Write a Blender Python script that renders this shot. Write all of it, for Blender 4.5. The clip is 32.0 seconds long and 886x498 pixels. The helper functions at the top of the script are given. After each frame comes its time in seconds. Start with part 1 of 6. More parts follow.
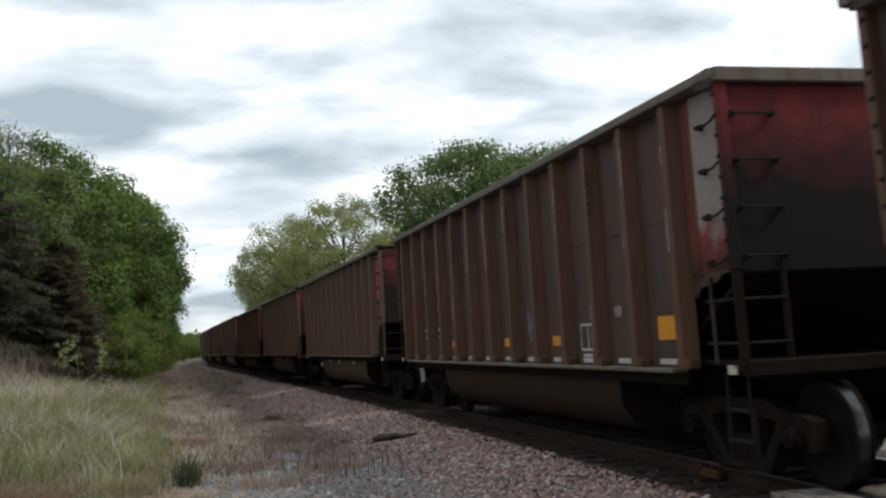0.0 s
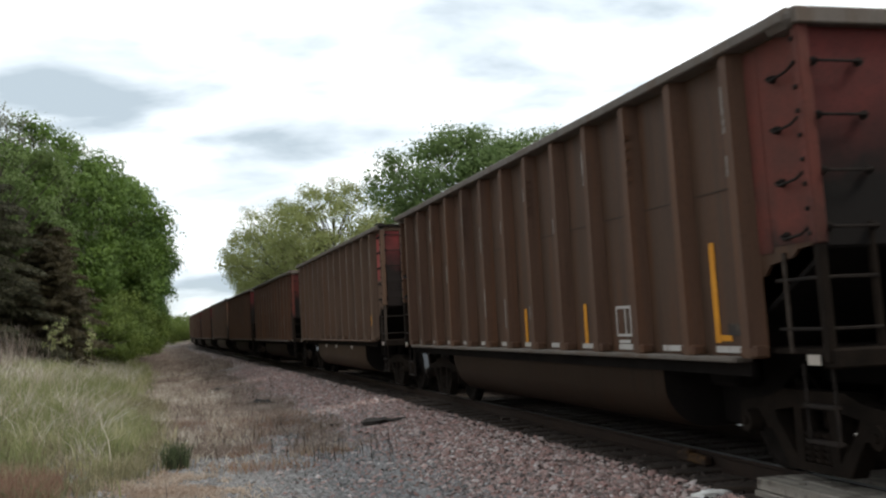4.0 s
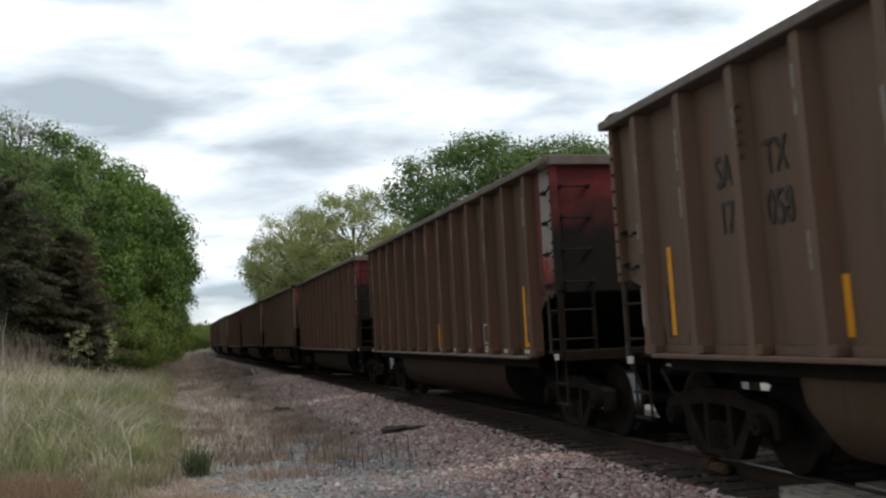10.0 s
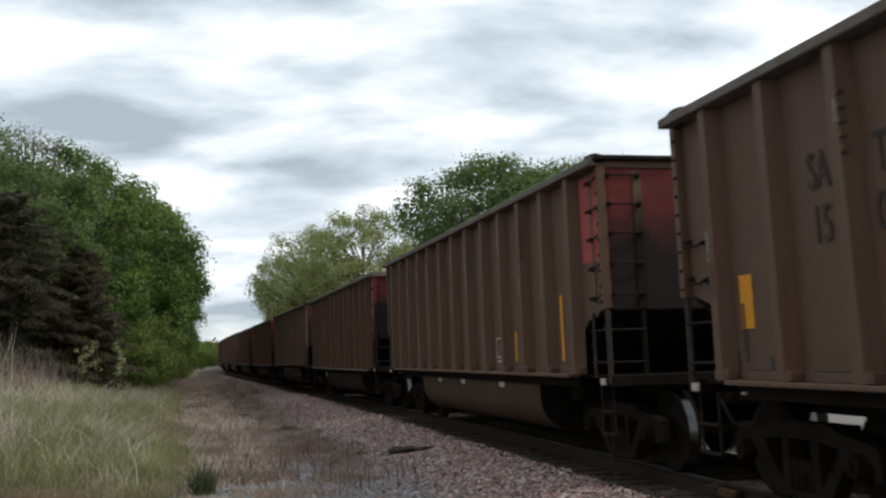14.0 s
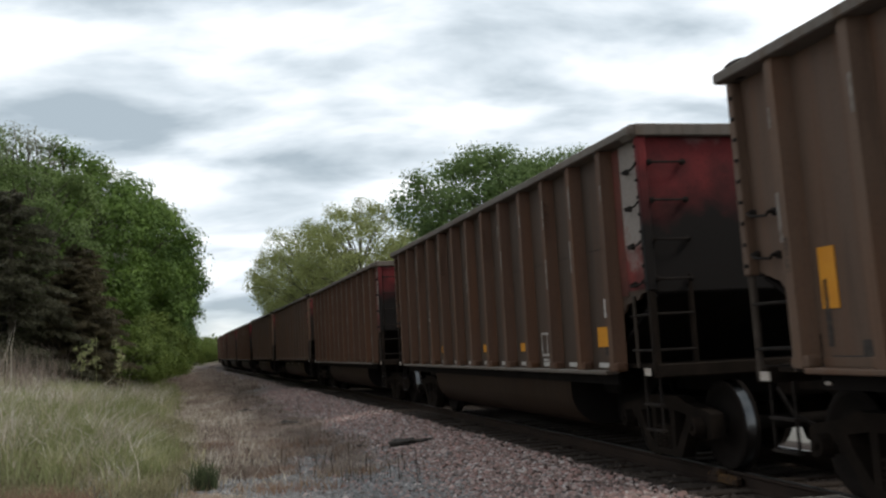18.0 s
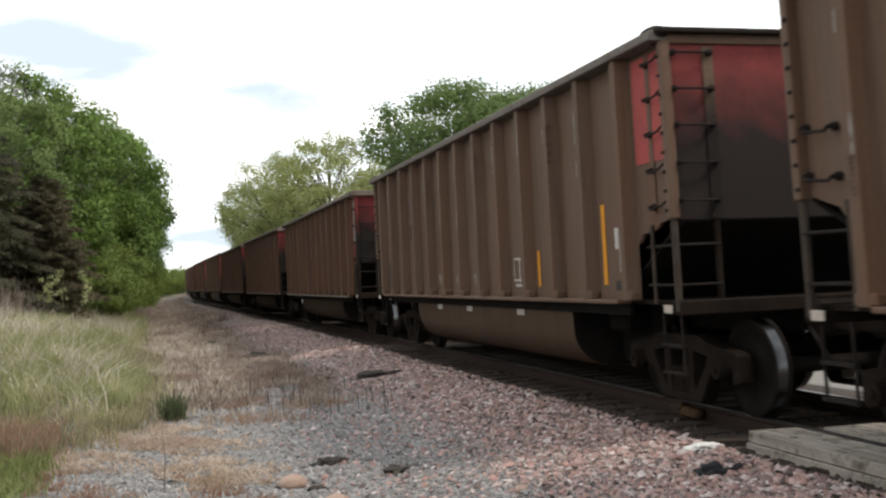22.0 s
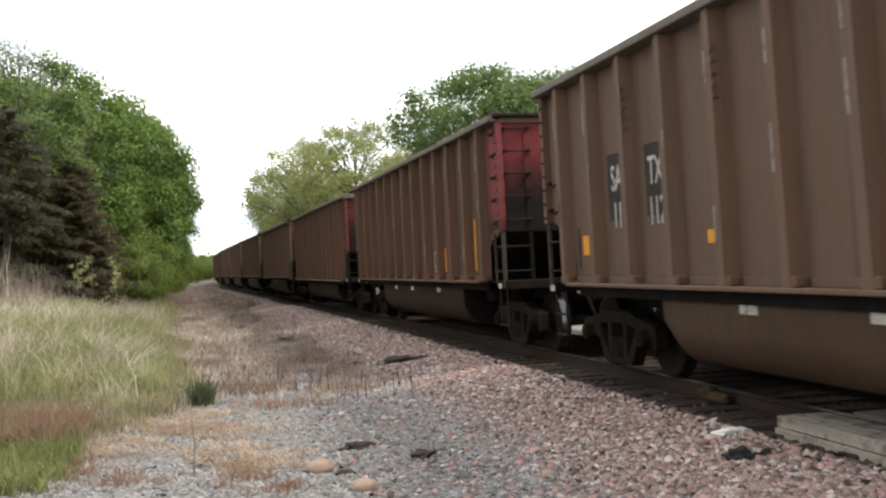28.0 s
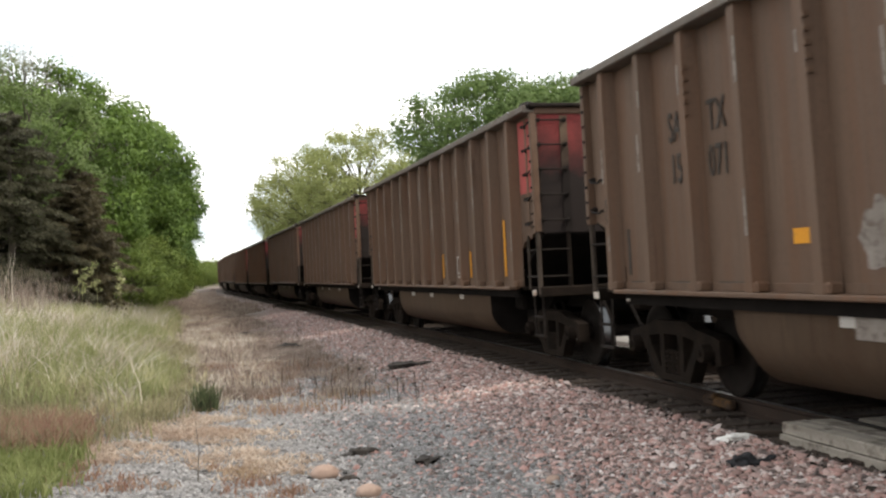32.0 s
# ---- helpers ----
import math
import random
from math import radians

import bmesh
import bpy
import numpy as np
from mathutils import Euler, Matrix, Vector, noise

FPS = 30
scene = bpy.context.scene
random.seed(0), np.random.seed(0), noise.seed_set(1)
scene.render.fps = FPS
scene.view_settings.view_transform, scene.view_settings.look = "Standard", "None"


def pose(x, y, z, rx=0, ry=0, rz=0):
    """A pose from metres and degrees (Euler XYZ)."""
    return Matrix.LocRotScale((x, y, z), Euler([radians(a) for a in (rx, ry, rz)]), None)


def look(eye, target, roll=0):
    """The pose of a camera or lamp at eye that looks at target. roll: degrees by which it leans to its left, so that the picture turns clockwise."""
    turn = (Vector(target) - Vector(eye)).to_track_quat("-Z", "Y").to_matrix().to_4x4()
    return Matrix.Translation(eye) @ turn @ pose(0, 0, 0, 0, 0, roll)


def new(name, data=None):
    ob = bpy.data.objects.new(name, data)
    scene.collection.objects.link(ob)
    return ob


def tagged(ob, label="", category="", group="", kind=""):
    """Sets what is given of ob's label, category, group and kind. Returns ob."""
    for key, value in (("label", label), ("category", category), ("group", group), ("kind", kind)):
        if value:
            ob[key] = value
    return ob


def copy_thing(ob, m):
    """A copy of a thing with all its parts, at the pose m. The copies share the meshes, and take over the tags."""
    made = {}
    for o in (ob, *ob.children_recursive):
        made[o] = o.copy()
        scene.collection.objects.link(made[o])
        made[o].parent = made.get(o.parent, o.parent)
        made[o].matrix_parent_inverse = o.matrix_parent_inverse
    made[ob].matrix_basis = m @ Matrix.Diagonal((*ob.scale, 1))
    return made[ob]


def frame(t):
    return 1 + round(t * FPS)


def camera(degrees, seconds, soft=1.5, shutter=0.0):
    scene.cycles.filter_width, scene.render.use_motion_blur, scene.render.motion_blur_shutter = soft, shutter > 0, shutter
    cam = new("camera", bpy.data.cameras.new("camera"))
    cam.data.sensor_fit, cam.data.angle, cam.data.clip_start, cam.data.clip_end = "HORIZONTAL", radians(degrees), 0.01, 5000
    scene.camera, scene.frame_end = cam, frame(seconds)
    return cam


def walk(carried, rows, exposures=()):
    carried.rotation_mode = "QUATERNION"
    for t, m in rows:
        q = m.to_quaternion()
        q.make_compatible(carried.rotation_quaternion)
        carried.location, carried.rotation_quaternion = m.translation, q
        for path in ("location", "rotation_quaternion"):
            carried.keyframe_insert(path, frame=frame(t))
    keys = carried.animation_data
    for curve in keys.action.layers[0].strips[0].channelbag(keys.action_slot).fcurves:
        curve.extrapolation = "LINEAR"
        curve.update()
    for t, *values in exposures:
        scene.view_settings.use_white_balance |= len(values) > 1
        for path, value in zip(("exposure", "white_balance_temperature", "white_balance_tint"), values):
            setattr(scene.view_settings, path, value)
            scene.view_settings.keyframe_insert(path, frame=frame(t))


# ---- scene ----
cam = camera(45.45, 32.0, soft=2.3, shutter=0.6)
# the clip's sensor reads its rows from top to bottom
scene.cycles.rolling_shutter_type, scene.cycles.rolling_shutter_duration = "TOP", 0.2
EYE = 1.4165
# seconds, yaw, pitch, roll of the hand-held camera, which stays at one spot
AIM = (
    (0.0, -0.84, 4.89, 2.87), (0.5, -0.92, 4.89, 3.11), (1.0, -1.19, 4.83, 3.43), (1.5, -1.24, 4.64, 2.95),
    (2.0, -1.31, 4.42, 2.73), (2.5, -1.42, 4.32, 2.37), (3.0, -1.48, 4.28, 1.80), (3.5, -1.39, 4.16, 2.21),
    (5.5, -1.41, 3.87, 2.72), (6.0, -1.39, 4.08, 2.75), (6.5, -1.22, 4.41, 2.40), (7.0, -0.80, 4.68, 2.34),
    (7.5, -0.48, 4.87, 2.55), (8.0, -0.25, 5.00, 2.71), (8.5, -0.19, 4.96, 2.67), (9.0, -0.22, 4.77, 2.68),
    (9.5, -0.28, 4.52, 2.56), (10.0, -0.35, 4.50, 2.49), (10.5, -0.29, 4.62, 2.64), (11.0, -0.19, 4.80, 2.59),
    (11.5, -0.26, 4.96, 2.43), (12.0, -0.41, 5.01, 2.55), (12.5, -0.21, 5.02, 3.33), (13.0, -0.27, 5.05, 2.88),
    (13.5, -0.25, 5.34, 1.93), (14.0, 0.10, 5.64, 1.68), (14.5, 0.50, 5.98, 2.38), (16.5, 0.32, 5.70, 2.42),
    (17.0, 0.19, 5.54, 2.46), (17.5, 0.11, 5.32, 2.70), (18.0, 0.05, 5.19, 2.72), (18.5, 0.04, 5.19, 2.66),
    (19.0, -0.11, 5.00, 1.85), (19.5, 0.23, 4.38, 2.03), (20.0, -0.30, 3.34, 2.96), (20.5, -0.86, 2.63, 2.45),
    (21.0, -1.09, 2.21, 2.49), (21.5, -1.53, 1.85, 2.28), (22.0, -1.65, 1.54, 2.28), (22.5, -1.71, 1.13, 1.79),
    (23.0, -1.69, 0.86, 1.59), (23.5, -1.63, 0.67, 1.55), (24.0, -0.92, 0.42, 1.96), (24.5, -0.44, 0.29, 2.13),
    (25.0, -0.24, 0.30, 2.39), (25.5, -0.15, 0.32, 2.43), (27.5, -0.16, 0.83, 2.29), (28.0, -0.23, 0.79, 2.48),
    (28.5, -0.32, 0.72, 2.40), (29.0, -0.31, 0.65, 2.54), (29.5, -0.30, 0.63, 2.73), (30.0, -0.19, 0.60, 2.63),
    (30.5, -0.07, 0.67, 2.38), (31.0, 0.05, 0.88, 2.37), (31.5, -0.05, 1.05, 2.23), (32.0, 0.00, 1.11, 2.44),
)
EXPOSURE = ((0.0, 0.02, 6500, 10), (2.0, 0.18, 6500, 10), (6.0, 0.34, 6550, 10), (7.0, 0.27, 6500, 10), (9.0, 0.07, 6500, 10), (11.0, 0.06, 6470, 10), (14.0, -0.04, 6450, 10), (19.3, 0.0, 6500, 10),
            (20.0, 0.17, 6600, 11), (21.0, 0.55, 6700, 12), (22.0, 0.77, 6800, 12), (23.0, 1.05, 6950, 13), (24.5, 1.14, 6950, 13), (27.0, 1.09, 6950, 13), (32.0, 1.09, 6950, 13))
walk(cam, [(t, pose(0, 0, EYE, 90 + p, r, y)) for t, y, p, r in AIM], exposures=EXPOSURE)

# ---- world and sun ----
SUN_EL, SUN_AZ = radians(52), radians(108)
world = bpy.data.worlds.new("overcast_sky")
scene.world = world
world.use_nodes = True


def build_world():
    nt = world.node_tree
    nt.nodes.clear()
    N, Lk = nt.nodes.new, nt.links.new
    out, bg = N("ShaderNodeOutputWorld"), N("ShaderNodeBackground")
    sky = N("ShaderNodeTexSky")
    sky.sky_type, sky.sun_disc = "NISHITA", False
    sky.sun_elevation, sky.sun_rotation = SUN_EL, SUN_AZ
    dim = N("ShaderNodeVectorMath"); dim.operation = "SCALE"; dim.inputs["Scale"].default_value = 0.11
    Lk(sky.outputs["Color"], dim.inputs[0])
    co = N("ShaderNodeTexCoord")
    sep = N("ShaderNodeSeparateXYZ")
    Lk(co.outputs["Generated"], sep.inputs[0])
    up = N("ShaderNodeMath"); up.operation = "MAXIMUM"; up.inputs[1].default_value = 0.0
    Lk(sep.outputs["Z"], up.inputs[0])
    up2 = N("ShaderNodeMath"); up2.operation = "ADD"; up2.inputs[1].default_value = 0.33
    Lk(up.outputs[0], up2.inputs[0])
    flat = N("ShaderNodeCombineXYZ")
    for k, ax in enumerate("XY"):
        d = N("ShaderNodeMath"); d.operation = "DIVIDE"
        Lk(sep.outputs[ax], d.inputs[0]); Lk(up2.outputs[0], d.inputs[1]); Lk(d.outputs[0], flat.inputs[k])
    sh = N("ShaderNodeMapping"); sh.inputs["Location"].default_value = (2.3, 1.1, 0); sh.inputs["Scale"].default_value = (0.9, 1.5, 1)
    Lk(flat.outputs[0], sh.inputs[0])
    big = N("ShaderNodeTexNoise"); big.inputs["Scale"].default_value = 2.3; big.inputs["Detail"].default_value = 6; big.inputs["Roughness"].default_value = 0.5; big.inputs["Distortion"].default_value = 0.25
    Lk(sh.outputs[0], big.inputs["Vector"])
    ramp = N("ShaderNodeValToRGB")
    e = ramp.color_ramp.elements
    e[0].position, e[0].color = 0.37, (0.39, 0.465, 0.525, 1)
    e[1].position, e[1].color = 0.60, (1.07, 1.10, 1.12, 1)
    m = ramp.color_ramp.elements.new(0.47); m.color = (0.66, 0.735, 0.795, 1)
    Lk(big.outputs["Fac"], ramp.inputs[0])
    gap = N("ShaderNodeTexNoise"); gap.inputs["Scale"].default_value = 0.9; gap.inputs["Detail"].default_value = 5
    mv = N("ShaderNodeMapping"); mv.inputs["Location"].default_value = (7.7, 3.2, 4)
    Lk(sh.outputs[0], mv.inputs[0]); Lk(mv.outputs[0], gap.inputs["Vector"])
    thin = N("ShaderNodeMapRange"); thin.inputs["From Min"].default_value = 0.52; thin.inputs["From Max"].default_value = 0.78; thin.inputs["To Max"].default_value = 0.6
    Lk(gap.outputs["Fac"], thin.inputs["Value"])
    mix = N("ShaderNodeMix"); mix.data_type = "RGBA"
    Lk(thin.outputs["Result"], mix.inputs["Factor"]); Lk(ramp.outputs["Color"], mix.inputs["A"]); Lk(dim.outputs[0], mix.inputs["B"])
    Lk(mix.outputs["Result"], bg.inputs["Color"])
    bg.inputs["Strength"].default_value = 1.17
    Lk(bg.outputs[0], out.inputs[0])


build_world()
sun_data = bpy.data.lights.new("sun", "SUN")
sun_data.energy, sun_data.angle, sun_data.color = 1.5, radians(12), (1.0, 0.95, 0.86)
sun = new("sun", sun_data)
sun.matrix_world = look((60 * math.sin(SUN_AZ), 60 * math.cos(SUN_AZ), 70), (0, 0, 0))

# ---- railway line: distance along it from abreast of the camera ----
T_X0, T_HEAD, T_K0, T_K1 = 6.0758, 0.20676, -0.001226, 1.6e-05


def build_line():
    step, rows = 0.5, {}
    for sgn, far in ((1, 720.0), (-1, 80.0)):
        x, y, h, s = T_X0, 0.0, T_HEAD, 0.0
        rows[0.0] = (x, y, h)
        while s < far:
            k = T_K0 + T_K1 * min(max(sgn * (s + step / 2), 0.0), 230.0)
            hm = h - sgn * k * step / 2
            x -= sgn * math.sin(hm) * step
            y += sgn * math.cos(hm) * step
            h -= sgn * k * step
            s += step
            rows[sgn * s] = (x, y, h)
    ks = sorted(rows)
    return np.array([(k, *rows[k]) for k in ks])


LINE = build_line()


def on_line(s, left=0.0):
    x, y, h = (float(np.interp(s, LINE[:, 0], LINE[:, i])) for i in (1, 2, 3))
    return x - left * math.cos(h), y - left * math.sin(h), h


def line_coords(x, y):
    """Arrays of distance along the line and offset to its left."""
    x, y = np.atleast_1d(np.asarray(x, float)), np.atleast_1d(np.asarray(y, float))
    sub = LINE[::4]
    s_out, l_out = np.empty(len(x)), np.empty(len(x))
    for a in range(0, len(x), 4000):
        X, Y = x[a:a + 4000, None], y[a:a + 4000, None]
        i = np.argmin((X - sub[:, 1]) ** 2 + (Y - sub[:, 2]) ** 2, axis=1)
        h = sub[i, 3]
        dx, dy = X[:, 0] - sub[i, 1], Y[:, 0] - sub[i, 2]
        l_out[a:a + 4000] = -dx * np.cos(h) - dy * np.sin(h)
        s_out[a:a + 4000] = sub[i, 0] - dx * np.sin(h) + dy * np.cos(h)
    return s_out, l_out


def wave(x, y, seed=0):
    """Cheap smooth unevenness in -1..1."""
    r = np.random.RandomState(seed)
    z = 0
    for f in (0.13, 0.29, 0.61, 1.3):
        a, b, c = r.uniform(0, 6.28, 3)
        z = z + np.sin(f * (x * math.cos(a) + y * math.sin(a)) * 2 + b) * np.cos(f * (y * math.cos(c) - x * math.sin(c)) * 1.7 + c) * (0.13 / f) ** 0.4
    return z / 2.2


def ground_z(x, y):
    s, l = line_coords(x, y)
    a = np.abs(l)
    z = np.interp(a, (0, 1.5, 2.1, 3.4, 5.0, 8.0, 14.0, 40.0), (-0.178, -0.178, -0.215, -0.42, -0.42, -0.36, -0.25, -0.3))
    z = z + np.interp(l, (6.6, 7.6, 9.0, 11.0, 14.0, 20.0), (0.0, 0.22, 0.66, 0.96, 1.12, 1.2)) * np.clip((s - 12.0) / 9.0, 0.05, 1)
    z = z + np.interp(a, (1.5, 2.5, 6, 12), (0.008, 0.0, 0.03, 0.14)) * wave(np.asarray(x), np.asarray(y), 3)
    return z


def gz(x, y):
    return float(ground_z([x], [y])[0])


# ---- materials ----
def node_mat(name):
    m = bpy.data.materials.new(name)
    m.use_nodes = True
    nt = m.node_tree
    return m, nt, nt.nodes["Principled BSDF"]


def noise_node(nt, vec, scale, detail=4, rough=0.55, stretch=None, loc=(0, 0, 0)):
    n = nt.nodes.new("ShaderNodeTexNoise")
    n.inputs["Scale"].default_value, n.inputs["Detail"].default_value, n.inputs["Roughness"].default_value = scale, detail, rough
    if stretch or any(loc):
        mp = nt.nodes.new("ShaderNodeMapping")
        mp.inputs["Scale"].default_value = stretch or (1, 1, 1)
        mp.inputs["Location"].default_value = loc
        nt.links.new(vec, mp.inputs[0])
        vec = mp.outputs[0]
    nt.links.new(vec, n.inputs["Vector"])
    return n.outputs["Fac"]


def ramp_node(nt, fac, stops):
    r = nt.nodes.new("ShaderNodeValToRGB")
    e = r.color_ramp.elements
    while len(e) < len(stops):
        e.new(0.5)
    for el, (p, c) in zip(e, stops):
        el.position = p
        el.color = (*c, 1) if len(c) == 3 else c
    nt.links.new(fac, r.inputs[0])
    return r.outputs["Color"]


def mix_node(nt, fac, a, b, blend="MIX"):
    m = nt.nodes.new("ShaderNodeMix")
    m.data_type, m.blend_type = "RGBA", blend
    for key, v in (("Factor", fac), ("A", a), ("B", b)):
        if isinstance(v, (int, float)):
            m.inputs[key].default_value = v
        elif isinstance(v, tuple):
            m.inputs[key].default_value = (*v, 1)
        else:
            nt.links.new(v, m.inputs[key])
    return m.outputs["Result"]


def range_node(nt, v, a, b, c=0.0, d=1.0):
    r = nt.nodes.new("ShaderNodeMapRange")
    for key, q in (("From Min", a), ("From Max", b), ("To Min", c), ("To Max", d)):
        r.inputs[key].default_value = q
    nt.links.new(v, r.inputs["Value"])
    return r.outputs["Result"]


def coords(nt, shift=True):
    co = nt.nodes.new("ShaderNodeTexCoord").outputs["Object"]
    if not shift:
        return co
    info = nt.nodes.new("ShaderNodeObjectInfo")
    mul = nt.nodes.new("ShaderNodeMath"); mul.operation = "MULTIPLY"; mul.inputs[1].default_value = 37.0
    nt.links.new(info.outputs["Random"], mul.inputs[0])
    add = nt.nodes.new("ShaderNodeVectorMath"); add.operation = "ADD"
    nt.links.new(co, add.inputs[0]); nt.links.new(mul.outputs[0], add.inputs[1])
    return add.outputs[0]


def bump_node(nt, bs, fac, strength, dist=0.01):
    b = nt.nodes.new("ShaderNodeBump")
    b.inputs["Strength"].default_value, b.inputs["Distance"].default_value = strength, dist
    nt.links.new(fac, b.inputs["Height"])
    nt.links.new(b.outputs[0], bs.inputs["Normal"])


def surf(name, c1, c2, scale=2.0, fine=40.0, rough=0.8, metal=0.0, bump=0.25, stretch=None, spots=None, spot_at=(0.6, 0.7), spot_scale=5.0, spec=0.2):
    """Two-scale mottled surface, with patches of a third colour where spots is given."""
    m, nt, bs = node_mat(name)
    co = coords(nt)
    a = noise_node(nt, co, scale, 5, 0.6, stretch)
    f = noise_node(nt, co, fine, 3)
    col = ramp_node(nt, a, ((0.3, c1), (0.7, c2)))
    col = mix_node(nt, range_node(nt, f, 0.3, 0.7, 0.0, 0.35), col, tuple(0.6 * q for q in c1))
    if spots:
        p = noise_node(nt, co, spot_scale, 6, 0.65, None, (3.1, 5.2, 8.8))
        col = mix_node(nt, range_node(nt, p, spot_at[0], spot_at[1]), col, spots)
    nt.links.new(col, bs.inputs["Base Color"])
    bs.inputs["Roughness"].default_value, bs.inputs["Metallic"].default_value = rough, metal
    bs.inputs["Specular IOR Level"].default_value = 0.5 if metal > 0.5 else spec
    if bump:
        bump_node(nt, bs, f, bump)
    return m


def car_paint(name, base, dust, rust, dust_amt=0.5, gloss=0.21):
    """Weathered freight-car steel: brown film, vertical rain streaks, rust bleeding, fine grime."""
    m, nt, bs = node_mat(name)
    co = coords(nt)
    streak = noise_node(nt, co, 1.0, 6, 0.6, (5.0, 5.0, 0.35))
    cloud = noise_node(nt, co, 0.7, 5, 0.6)
    grime = noise_node(nt, co, 28.0, 4, 0.6)
    col = mix_node(nt, range_node(nt, cloud, 0.35, 0.7, 0, dust_amt), base, dust)
    col = mix_node(nt, range_node(nt, streak, 0.48, 0.68, 0, 0.8), col, rust)
    col = mix_node(nt, range_node(nt, streak, 0.30, 0.45, 0.5, 0.0), col, tuple(0.55 * q for q in base))
    col = mix_node(nt, range_node(nt, grime, 0.5, 0.75, 0, 0.3), col, tuple(0.5 * q for q in base))
    drip = noise_node(nt, co, 1.0, 5, 0.65, (19.0, 19.0, 0.55), (2.7, 9.1, 4.4))
    col = mix_node(nt, range_node(nt, drip, 0.56, 0.72, 0, 0.5), col, tuple(0.5 * q for q in rust))
    col = mix_node(nt, range_node(nt, drip, 0.28, 0.40, 0.4, 0.0), col, dust)
    chalk = noise_node(nt, co, 5.5, 7, 0.7, (1.0, 1.0, 0.35), (8.2, 1.4, 0.6))
    col = mix_node(nt, range_node(nt, chalk, 0.63, 0.78, 0, 0.35), col, tuple(min(0.4, 1.5 * q) for q in dust))
    nt.links.new(col, bs.inputs["Base Color"])
    bs.inputs["Roughness"].default_value, bs.inputs["Specular IOR Level"].default_value = 0.64, gloss
    bump_node(nt, bs, cloud, 0.35, 0.03)
    return m


def end_paint(name, top, low, soot_and_shade, z_lo, z_hi, flake=None, cut=(0.5, 0.6)):
    """Car-end paint with soot rising from below and flaking."""
    m, nt, bs = node_mat(name)
    co = coords(nt, False)
    cs = coords(nt)
    sep = nt.nodes.new("ShaderNodeSeparateXYZ")
    nt.links.new(co, sep.inputs[0])
    wob = noise_node(nt, cs, 2.2, 6, 0.6)
    zz = nt.nodes.new("ShaderNodeMath"); zz.operation = "MULTIPLY_ADD"; zz.inputs[1].default_value = 0.9
    nt.links.new(wob, zz.inputs[0]); nt.links.new(sep.outputs["Z"], zz.inputs[2])
    f = noise_node(nt, cs, 30, 4)
    col = mix_node(nt, range_node(nt, noise_node(nt, cs, 3.0, 5), 0.35, 0.65), top, low)
    if flake:
        zf = nt.nodes.new("ShaderNodeMath"); zf.operation = "MULTIPLY_ADD"; zf.inputs[1].default_value = 1.5
        nt.links.new(noise_node(nt, cs, 1.6, 7, 0.62, None, (4, 1, 9)), zf.inputs[0]); nt.links.new(sep.outputs["Z"], zf.inputs[2])
        col = mix_node(nt, range_node(nt, zf.outputs[0], cut[0], cut[1]), col, flake)
    col = mix_node(nt, range_node(nt, zz.outputs[0], z_lo + 0.45, z_hi + 0.45, 1.0, 0.0), col, soot_and_shade)
    col = mix_node(nt, range_node(nt, f, 0.5, 0.8, 0, 0.4), col, soot_and_shade)
    nt.links.new(col, bs.inputs["Base Color"])
    bs.inputs["Roughness"].default_value, bs.inputs["Specular IOR Level"].default_value = 0.75, 0.15
    bump_node(nt, bs, f, 0.15)
    return m


def leaf_mat(name, dark, mid, light, gloss=0.5, vary=1.0, through_leaf=0.5):
    m, nt, bs = node_mat(name)
    dark, light = (tuple(a + (b - a) * vary for a, b in zip(mid, c)) for c in (dark, light))
    geo = nt.nodes.new("ShaderNodeNewGeometry")
    col = ramp_node(nt, geo.outputs["Random Per Island"], ((0.0, dark), (0.5, mid), (1.0, light)))
    co = nt.nodes.new("ShaderNodeTexCoord").outputs["Object"]
    big = noise_node(nt, co, 0.8, 4)
    col = mix_node(nt, range_node(nt, big, 0.35, 0.6, 0.6, 0.0), col, dark)
    col = mix_node(nt, range_node(nt, big, 0.5, 0.7, 0.0, 0.6), col, light)
    nt.links.new(col, bs.inputs["Base Color"])
    bs.inputs["Roughness"].default_value, bs.inputs["Specular IOR Level"].default_value = gloss, 0.25
    tr = nt.nodes.new("ShaderNodeBsdfTranslucent")
    nt.links.new(col, tr.inputs["Color"])
    mx = nt.nodes.new("ShaderNodeMixShader"); mx.inputs[0].default_value = through_leaf
    nt.links.new(bs.outputs[0], mx.inputs[1]); nt.links.new(tr.outputs[0], mx.inputs[2])
    nt.links.new(mx.outputs[0], nt.nodes["Material Output"].inputs[0])
    return m


def island_mat(name, stops, rough=0.9, bump=0.0):
    m, nt, bs = node_mat(name)
    geo = nt.nodes.new("ShaderNodeNewGeometry")
    col = ramp_node(nt, geo.outputs["Random Per Island"], stops)
    co = nt.nodes.new("ShaderNodeTexCoord").outputs["Object"]
    f = noise_node(nt, co, 60, 3)
    col = mix_node(nt, range_node(nt, f, 0.35, 0.7, 0, 0.3), col, (0.06, 0.05, 0.045))
    nt.links.new(col, bs.inputs["Base Color"])
    bs.inputs["Roughness"].default_value, bs.inputs["Specular IOR Level"].default_value = rough, 0.2
    return m


